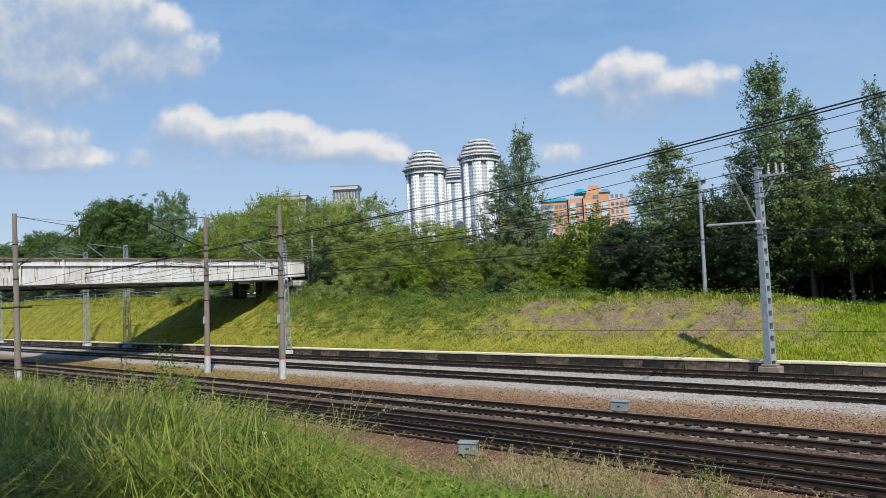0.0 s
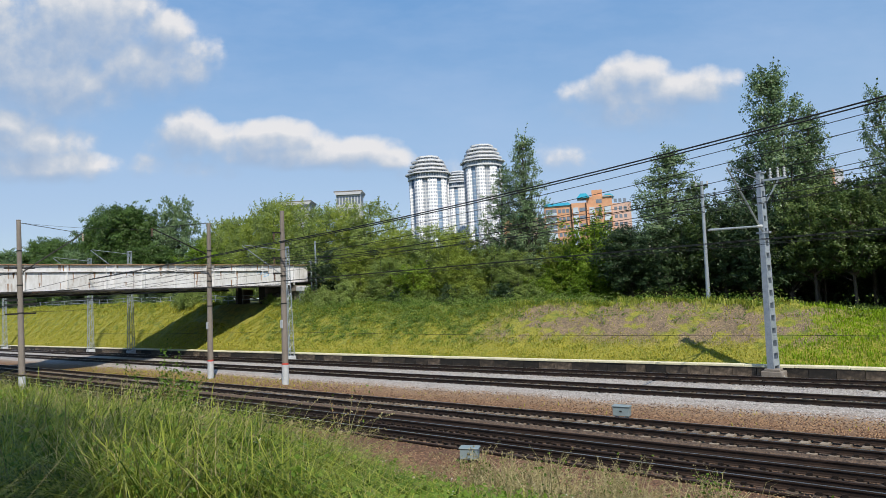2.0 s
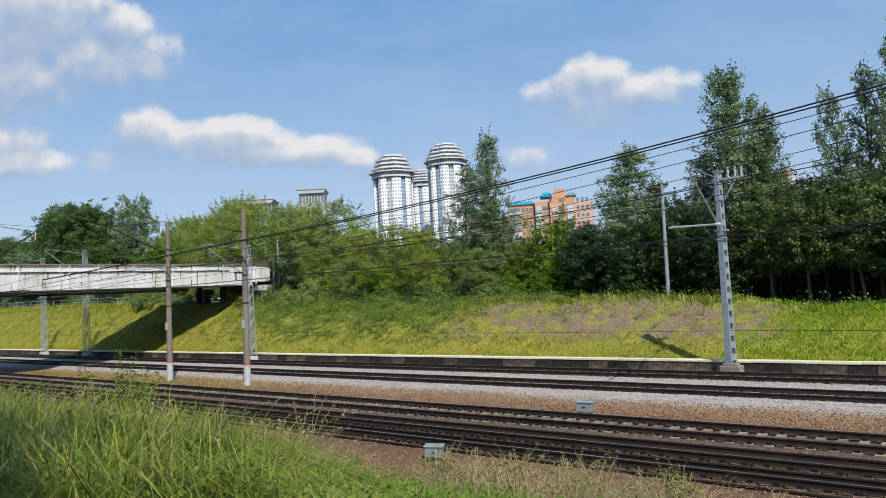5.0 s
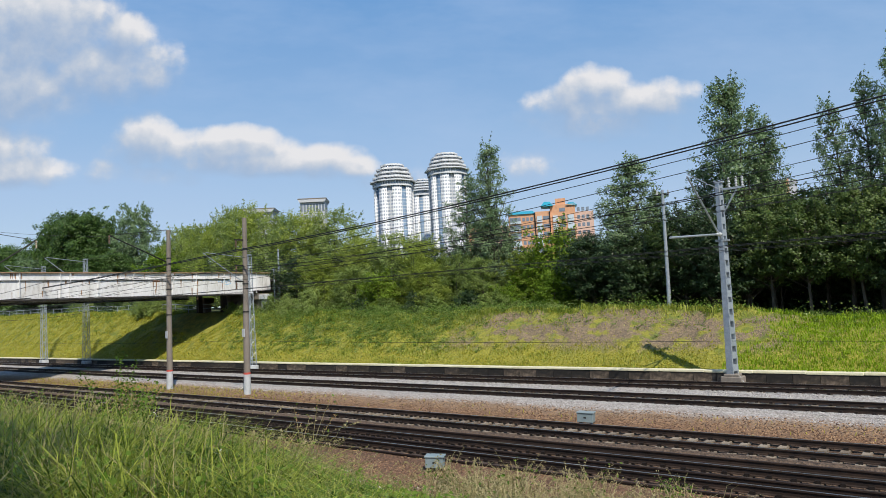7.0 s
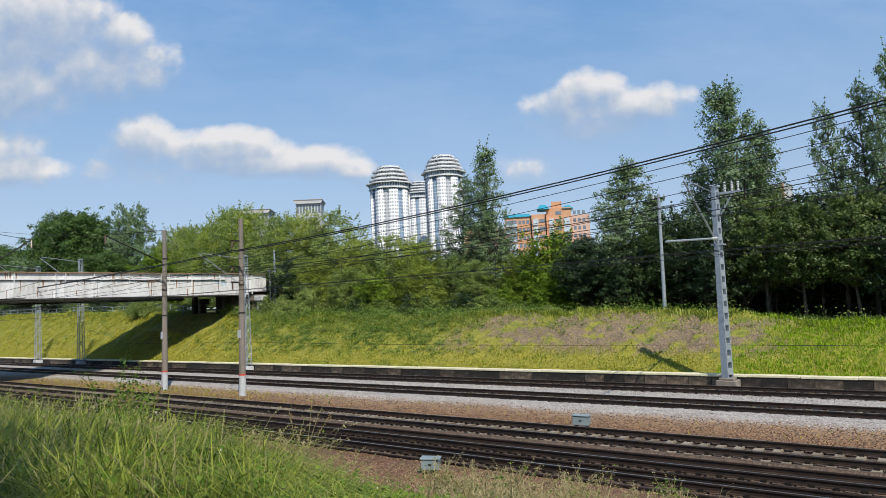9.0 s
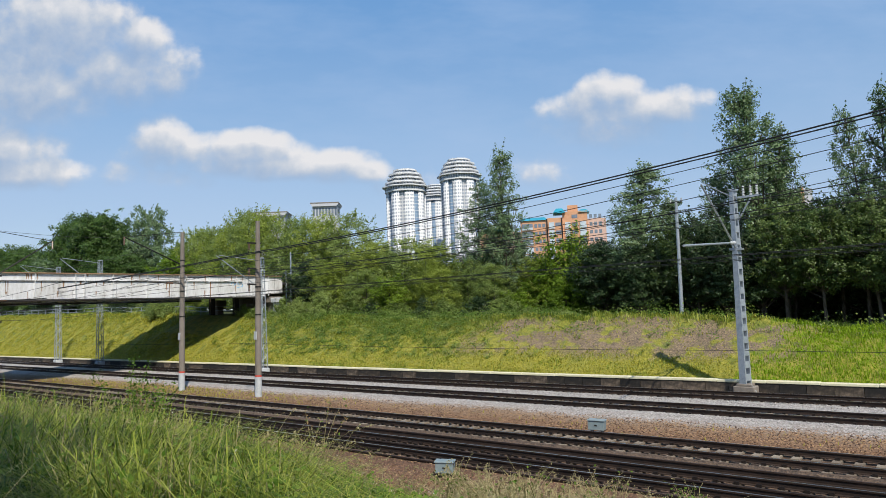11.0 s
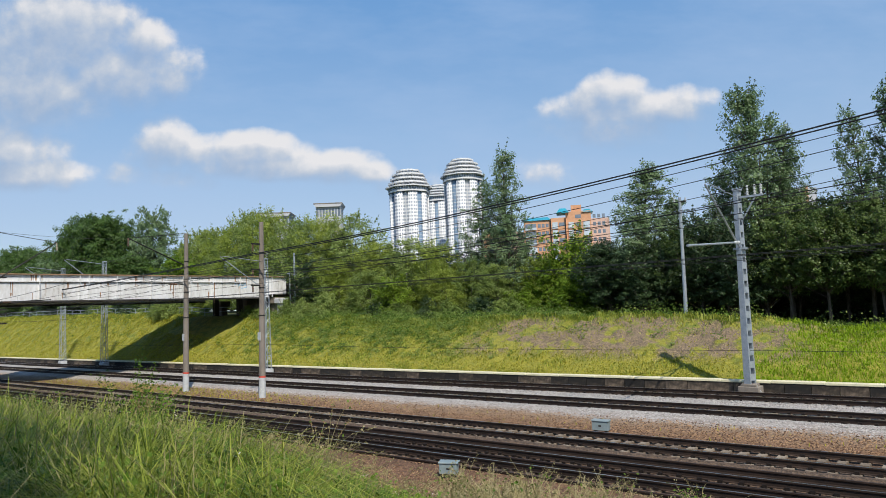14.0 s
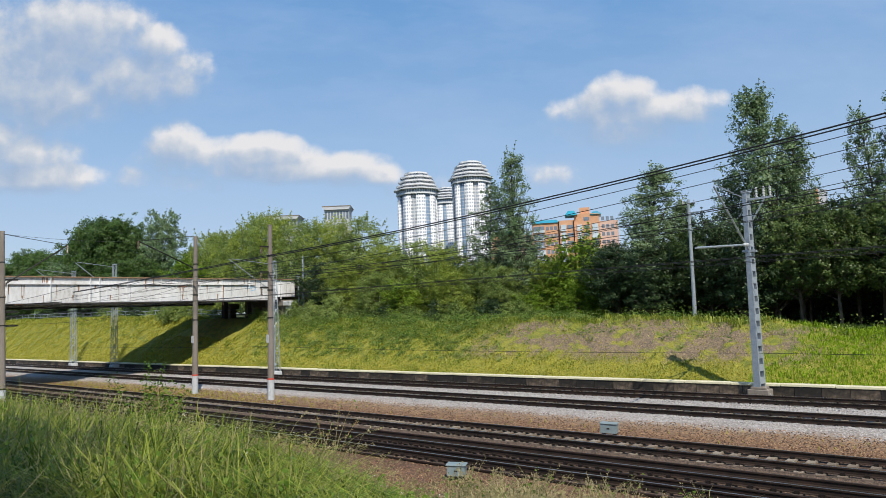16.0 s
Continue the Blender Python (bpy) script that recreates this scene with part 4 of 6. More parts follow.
def tower(pos, base_z, top_z, rad, turn, label):
    """A tall round block: projecting window bays, glazed recesses, an arcaded cornice and scalloped terraces on top."""
    e = empty("residential_tower", Matrix.Translation((pos.x, pos.y, base_z)) @ pose(0, 0, 0, 0, 0, turn), label, "tower block", "tower blocks")
    h = top_z - base_z
    hc = h - rad * 0.98
    sides = 64
    bm = bmesh.new()
    ring(bm, rad * 0.76, 0, hc, sides)
    part("core", bm, MAT["tower_grey"], e)
    floors = int(hc / 3.2)

    def add_box(V, F, c, u, n, w, d, z0, z1):
        b = len(V)
        for z in (z0, z1):
            for s, q in ((-1, 0), (1, 0), (1, 1), (-1, 1)):
                p = c + u * (s * w / 2) + n * (q * d)
                V.append((p.x, p.y, z))
        F.extend([(b, b + 1, b + 5, b + 4), (b + 1, b + 2, b + 6, b + 5), (b + 2, b + 3, b + 7, b + 6), (b + 3, b, b + 4, b + 7), (b + 4, b + 5, b + 6, b + 7)])
    nb = 8
    for k in range(nb):
        a = 2 * math.pi * k / nb
        n, u = Vector((math.cos(a), math.sin(a), 0)), Vector((-math.sin(a), math.cos(a), 0))
        w = rad * 0.40
        # bay: three facets, the outer one proud
        V, F = [], []
        add_box(V, F, n * rad * 0.70, u, n, w, rad * 0.14, 0, hc)
        add_box(V, F, n * rad * 0.83, u, n, w * 0.58, rad * 0.045, 0, hc)
        quick("bay", V, F, MAT["tower_white"], e)
        V, F = [], []
        for f in range(floors):
            z = f * 3.2
            for s in (-0.15, 0.15):
                add_box(V, F, n * rad * 0.874 + u * (w * s), u, n, w * 0.15, 0.1, z + 0.9, z + 2.5)
            for s in (-1, 1):
                add_box(V, F, n * rad * 0.838 + u * (w * s * 0.39), u, n, w * 0.11, 0.1, z + 0.9, z + 2.5)
                side = u * s
                add_box(V, F, n * rad * 0.79 + side * (w * 0.5), n, side, rad * 0.05, 0.1, z + 0.7, z + 2.6)
        quick("glazing", V, F, MAT["tower_window"], e, "rows of grey-blue windows")["kind"] = "stuff"
        a += math.pi / nb
        n, u = Vector((math.cos(a), math.sin(a), 0)), Vector((-math.sin(a), math.cos(a), 0))
        V, F = [], []
        if k % 2:
            add_box(V, F, n * rad * 0.755, u, n, rad * 0.24, rad * 0.04, 0, hc)
            quick("glass_strip", V, F, MAT["tower_glass"], e, "blue-grey glazed strip")
            V, F = [], []
            for f in range(floors):
                add_box(V, F, n * rad * 0.79, u, n, rad * 0.24, 0.25, f * 3.2, f * 3.2 + 0.35)
            quick("floor_band", V, F, MAT["tower_grey"], e)["kind"] = "stuff"
        else:
            for f in range(floors):
                for s in (-0.06, 0.06):
                    add_box(V, F, n * rad * 0.755 + u * (rad * s), u, n, rad * 0.07, 0.12, f * 3.2 + 0.9, f * 3.2 + 2.6)
            quick("glazing", V, F, MAT["tower_window"], e, "rows of grey-blue windows")["kind"] = "stuff"
    # arcaded cornice
    bm = bmesh.new()
    ring(bm, rad * 0.92, hc - 1.2, hc, sides, 0, 0.02)
    ring(bm, rad * 0.90, hc, hc + 3.4, sides, 0, 0.02)
    ring(bm, rad * 1.02, hc + 3.4, hc + 4.5, sides, 0, 0.035)
    part("cornice", bm, MAT["tower_white"], e, "white projecting cornice")
    V, F = [], []
    for k in range(48):
        a = 2 * math.pi * k / 48
        n = Vector((math.cos(a), math.sin(a), 0))
        add_box(V, F, n * rad * 0.90 * (1 + 0.02 * math.cos(8 * a)), Vector((-math.sin(a), math.cos(a), 0)), n, rad * 0.07, 0.3, hc + 0.5, hc + 3.1)
    quick("glazing", V, F, MAT["tower_window"], e, "rows of grey-blue windows")["kind"] = "stuff"
    # terraces: set-back glazing on walls greyed for balcony shadow, between thin scalloped slabs, a flat drum on top
    z = hc + 4.5
    tiers = ((0.72, 0.90), (0.64, 0.81), (0.57, 0.73), (0.48, 0.53))
    th = (h - z) / len(tiers)
    for inner, outer in tiers:
        bm = bmesh.new()
        ring(bm, rad * inner, z, z + th * 0.62, sides, 0, 0.03)
        wall = part("terrace_wall", bm, MAT["tower_grey"], e)
        V, F = [], []
        m = int(44 * inner)
        for k in range(m):
            a = 2 * math.pi * k / m
            n = Vector((math.cos(a), math.sin(a), 0))
            add_box(V, F, n * rad * inner * (1 + 0.03 * math.cos(8 * a)), Vector((-math.sin(a), math.cos(a), 0)), n, rad * 0.085, 0.2, z + th * 0.08, z + th * 0.56)
        quick("glazing", V, F, MAT["tower_window"], wall)["kind"] = "stuff"
        bm = bmesh.new()
        ring(bm, rad * outer, z + th * 0.62, z + th * 0.74, sides, 0, 0.035)
        ring(bm, rad * outer * 0.985, z + th * 0.74, z + th, sides, 0, 0.035)
        part("terrace_ring", bm, MAT["tower_white"], e)
        z += th
    return e


def make_towers():
    f = 1211.0
    d = 640.0
    lat = (759 - 784) / f * d
    k = d / 400
    tower(frame_of(lat, d), 0, 4.6 + 82.5 * k, 40 / f * d, 8, "white residential tower with stepped balcony crown and blue glass strips")
    tower(frame_of((856 - 784) / f * d, d), 0, 4.6 + 87.8 * k, 38.5 / f * d, 30, "taller white residential tower with stepped balcony crown")
    d = 720.0
    k = d / 400
    tower(frame_of((812 - 784) / f * d, d), 0, 4.6 + 73.0 * k, 29 / f * d, 50, "white residential tower standing between two taller ones")


make_towers()


def make_orange_house():
    f, d = 1211.0, 260.0
    yaw = 41.0
    o = frame_of((962 - 784) / f * d, d)
    e = empty("apartment_house", Matrix.Translation(o) @ pose(0, 0, 0, 0, 0, yaw - 12), "orange brick apartment house with turquoise roofs and glazed loggias", "apartment house")
    m = d / f
    z0 = 0.0

    def level(v_mark, u_mark):
        return 4.64 + (517 - 0.048 * (u_mark - 784) - v_mark) * m

    def block(x_a, x_b, top, dep, off, mat, name="wall"):
        bm = bmesh.new()
        box(bm, (x_a - 962) * m, (x_b - 962) * m, off, off + dep, z0, top)
        return part(name, bm, MAT[mat], e)

    t1, t2 = level(357, 990), level(340, 1060)
    block(962, 1010, t1, 12, 0, "orange")
    block(1010, 1036, t1 + 0.5, 13, -0.8, "orange")
    block(1036, 1080, t2, 14, 2.0, "orange")
    block(1080, 1112, level(352, 1095), 12, 4.0, "pink")
    block(1046, 1064, t2 + 2.6, 8, 3.5, "orange", "stair_tower")
    block(930, 962, level(376, 945), 10, 3, "pink")
    block(885, 930, level(372, 910), 10, 6, "orange")

    def roof(x_a, x_b, z, hh, off, dep):
        bm = bmesh.new()
        xa, xb = (x_a - 962) * m, (x_b - 962) * m
        v = [bm.verts.new(q) for q in ((xa - .4, off - .5, z), (xb + .4, off - .5, z), (xb + .4, off + dep, z), (xa - .4, off + dep, z), (xa + .8, off + dep * .45, z + hh), (xb - .8, off + dep * .45, z + hh))]
        for q in ((0, 1, 5, 4), (1, 2, 5), (2, 3, 4, 5), (3, 0, 4), (3, 2, 1, 0)):
            bm.faces.new([v[i] for i in q])
        part("roof", bm, MAT["teal"], e, "turquoise metal roof")
    roof(962, 1008, t1, 1.8, 0, 12)
    roof(1022, 1040, t2 - 0.4, 2.2, 1.0, 8)
    roof(1066, 1082, t2 - 0.5, 1.6, 2.0, 8)
    roof(888, 928, level(372, 910), 1.5, 6, 10)
    floors = int(t1 / 3.0)
    rng = random.Random(2)
    for (x_a, x_b, off) in ((964, 984, -0.5), (1012, 1022, -1.3), (1040, 1050, 1.5), (1066, 1078, 1.5)):
        for k in range(floors - 7, floors):
            bm = bmesh.new()
            box(bm, (x_a - 962) * m, (x_b - 962) * m, off, off + 0.6, k * 3.0 + 0.3, k * 3.0 + 1.2)
            part("balcony", bm, MAT["loggia"], e, "pale balcony front")
            bm = bmesh.new()
            box(bm, (x_a - 962) * m + .1, (x_b - 962) * m - .1, off + 0.15, off + 0.55, k * 3.0 + 1.2, k * 3.0 + 2.7)
            part("window", bm, MAT["loggia" if rng.random() < 0.6 else "window_dark"], e)
    for xs, off in (((989, 996, 1003), 0), ((1026, 1031), -0.8), ((1055, 1060), 2.0), ((1086, 1094, 1102), 4.0), ((936, 944, 952), 3)):
        for x in xs:
            for k in range(floors - 7, floors + 1):
                if k * 3 + 2.6 > (t1 if x < 1040 else t2) - 0.2:
                    continue
                bm = bmesh.new()
                box(bm, (x - 962) * m - 0.55, (x - 962) * m + 0.55, off - 0.06, off + 0.1, k * 3.0 + 1.1, k * 3.0 + 2.5)
                part("window", bm, MAT["window_dark"], e)
    # narrow dark upright strips standing proud of the wall
    for x, off in ((1009, -0.3), (1035, -0.9)):
        bm = bmesh.new()
        box(bm, (x - 962) * m - 0.2, (x - 962) * m + 0.2, off - 0.25, off, z0, t1 + 0.3)
        part("downpipe_recess", bm, MAT["dark_metal"], e)
    e2 = empty("apartment_house", Matrix.Translation(frame_of((1480 - 784) / f * 300, 300)) @ pose(0, 0, 0, 0, 0, 35), "pale house with a red-brown strip glimpsed between trees", "apartment house")
    bm = bmesh.new()
    box(bm, -9, 4, 0, 12, 0, 52)
    part("wall", bm, MAT["tower_grey"], e2)
    bm = bmesh.new()
    box(bm, -1, 0.2, -0.3, 0, 0, 52.5)
    part("corner_strip", bm, MAT["orange"], e2)
    bm = bmesh.new()
    for k in range(10, 17):
        box(bm, -8, -2, -0.1, 0.0, k * 3 + 1, k * 3 + 2.4)
    part("glazing", bm, MAT["loggia"], e2)["kind"] = "stuff"


make_orange_house()


def make_far_roofs():
    f, d = 1211.0, 620.0
    m = d / f
    for xa, xb, y, label in ((592, 642, 331, "grey flat-roofed tower top above the trees"), (492, 552, 349, "pale flat roof of a distant block above the trees")):
        x = (xa + xb) / 2
        e = empty("distant_block", Matrix.Translation(frame_of((x - 784) * m, d)) @ pose(0, 0, 0, 0, 0, 41), label, "tower block", "tower blocks")
        top = 4.6 + (517 - 0.048 * (x - 784) - y) * m
        w = (xb - xa) * m / 2
        bm = bmesh.new()
        box(bm, -w * 0.86, w * 0.86, -10, 10, 0, top - 3.5)
        part("wall", bm, MAT["tower_grey"], e)
        bm = bmesh.new()
        r = bmesh.ops.create_cube(bm, size=1.0)
        for v in r["verts"]:
            up = v.co.z > 0
            s = w if up else w * 0.86
            v.co = Vector((v.co.x * 2 * s, v.co.y * 24, top - 0.8 if up else top - 3.5))
        part("cornice", bm, MAT["tower_grey"], e)
        bm = bmesh.new()
        box(bm, -w, w, -12.2, 12.2, top - 0.8, top)
        part("roof_edge", bm, MAT["concrete"], e)
        bm = bmesh.new()
        for k in range(8):
            q = -w * 0.75 + k * w * 1.5 / 7
            box(bm, q - 0.9, q + 0.9, -10.15, -10, top - 12, top - 5)
        part("glazing", bm, MAT["window_dark"], e)["kind"] = "stuff"


make_far_roofs()


# ---- trees ----
def leaf_cards(c, size, rng, droop=0.0, face=None):
    """Diamond leaves at the points c; face gives the way each blade turns its upper side."""
    n = len(c)
    if face is None:
        a = rng.normal(size=(n, 3))
        a[:, 2] = a[:, 2] * 0.7 - droop
        a /= np.linalg.norm(a, axis=1)[:, None]
        b = np.cross(a, rng.normal(size=(n, 3)))
    else:
        f = face + rng.normal(size=(n, 3)) * 0.42
        f /= np.linalg.norm(f, axis=1)[:, None] + 1e-9
        a = np.cross(f, rng.normal(size=(n, 3)))
        a /= np.linalg.norm(a, axis=1)[:, None] + 1e-9
        a[:, 2] -= droop * 0.4
        b = np.cross(f, a)
    b /= np.linalg.norm(b, axis=1)[:, None] + 1e-9
    s = size * (0.6 + 0.8 * rng.random((n, 1)))
    V = np.stack([c - a * s * 0.5, c + b * s * 0.33, c + a * s * 0.5, c - b * s * 0.33], 1).reshape(-1, 3)
    return V, np.arange(4 * n).reshape(n, 4)


def crown_width(shape, t):
    """Half width of a crown at the share t of its height, as a share of its widest."""
    if shape == "column":
        return min(1.0, 0.55 + 1.6 * t) * max(0.10, min(1.0, 1.9 * (1 - t))) ** 0.8
    if shape == "round":
        return max(0.12, 1 - ((t - 0.42) / 0.62) ** 2) ** 0.55
    return max(0.15, 1 - t ** 1.8)


def build_tree(shape, h, rad, clear, seed, limbs, per, size, mat, name="tree", cluster=0.6, steep=0.9, shoots=0.6):
    """A tapered stem, rising limbs with side twigs, and leaf tufts strung along them that leave gaps between."""
    rng = np.random.default_rng(seed)
    e = new(name)
    e.empty_display_size = 0.5
    lean = rng.normal(size=2) * 0.03 * h
    bow = rng.normal(size=2) * 0.012 * h
    tr = 0.011 * h + 0.04

    def stem_at(z):
        f = z / h
        return np.array([lean[0] * f * f + bow[0] * math.sin(3.1 * f), lean[1] * f * f + bow[1] * math.sin(3.1 * f), z])
    paths = [[(stem_at(-0.3 + h * 0.95 * k / 8), tr * (1 - k / 8) + 0.015) for k in range(9)]]
    C, R, O = [], [], []
    turn = rng.random() * 6.28
    for k in range(limbs):
        t = (k + rng.random()) / limbs
        if shape == "column":
            t = t ** 1.2
        turn += 2.4 + rng.normal() * 0.35
        reach = rad * crown_width(shape, t) * (0.62 + 0.5 * rng.random() ** 0.8)
        ztip = clear + (h - clear) * t
        rise = reach * steep * (0.7 + 0.6 * rng.random())
        root = stem_at(max(0.25 * clear + 0.1, min(h * 0.9, ztip - rise)))
        d = np.array([math.cos(turn), math.sin(turn), 0])
        tip = stem_at(ztip) + d * reach
        tip[2] = ztip
        mid = (root + tip) / 2 + d * reach * 0.12 - np.array([0, 0, 0.12 * rise])
        thick = tr * (0.42 - 0.3 * t) + 0.012
        paths.append([(root, thick), (mid, thick * 0.6), (tip, 0.01)])
        m = 3 + int(reach / (cluster * 0.8))
        for q in range(m):
            f = 0.22 + 0.78 * (q + rng.random()) / m
            p = (1 - f) ** 2 * root + 2 * f * (1 - f) * mid + f * f * tip
            C.append(p + rng.normal(size=3) * cluster * np.array([0.75, 0.75, 0.5]))
            R.append(cluster * (0.45 + 0.75 * rng.random()))
            O.append(d * f)
        if rng.random() < shoots:
            ln = cluster * (0.9 + 1.3 * rng.random())
            way = d * 0.35 + np.array([0, 0, 1.0]) + rng.normal(size=3) * 0.2
            way /= np.linalg.norm(way)
            paths.append([(tip, 0.012), (tip + way * ln, 0.005)])
            for q in range(3):
                C.append(tip + way * ln * (q + 0.5) / 3)
                R.append(cluster * (0.34 - 0.08 * q))
                O.append(d)
    for q in range(5):
        C.append(stem_at(h * (0.86 + 0.032 * q)))
        R.append(cluster * (0.62 - 0.09 * q))
        O.append(np.zeros(3))
    V, F = tubes(paths, 5)
    quick("trunk", V, F, MAT["bark"], e, "", True)
    C, R, O = np.array(C), np.array(R), np.array(O)
    num = np.maximum(6, (per * (R / cluster) ** 1.7)).astype(int)
    C2, R2, O2 = np.repeat(C, num, 0), np.repeat(R, num)[:, None], np.repeat(O, num, 0)
    off = rng.normal(size=C2.shape)
    off /= np.linalg.norm(off, axis=1)[:, None] + 1e-9
    P = C2 + off * R2 * (0.25 + 0.85 * rng.random((len(C2), 1))) * np.array([1.0, 1.0, 0.72])
    low = 0.12 if shape == "bush" else clear * 0.6
    P[:, 2] = np.maximum(P[:, 2], low + 0.5 * rng.random(len(P)) * (shape != "bush"))
    V, F = leaf_cards(P, size, rng, 0.35, off * 0.75 + O2 * 0.45 + np.array([0, 0, 0.55]))
    quick("crown", V, F, MAT[mat], e)
    return e


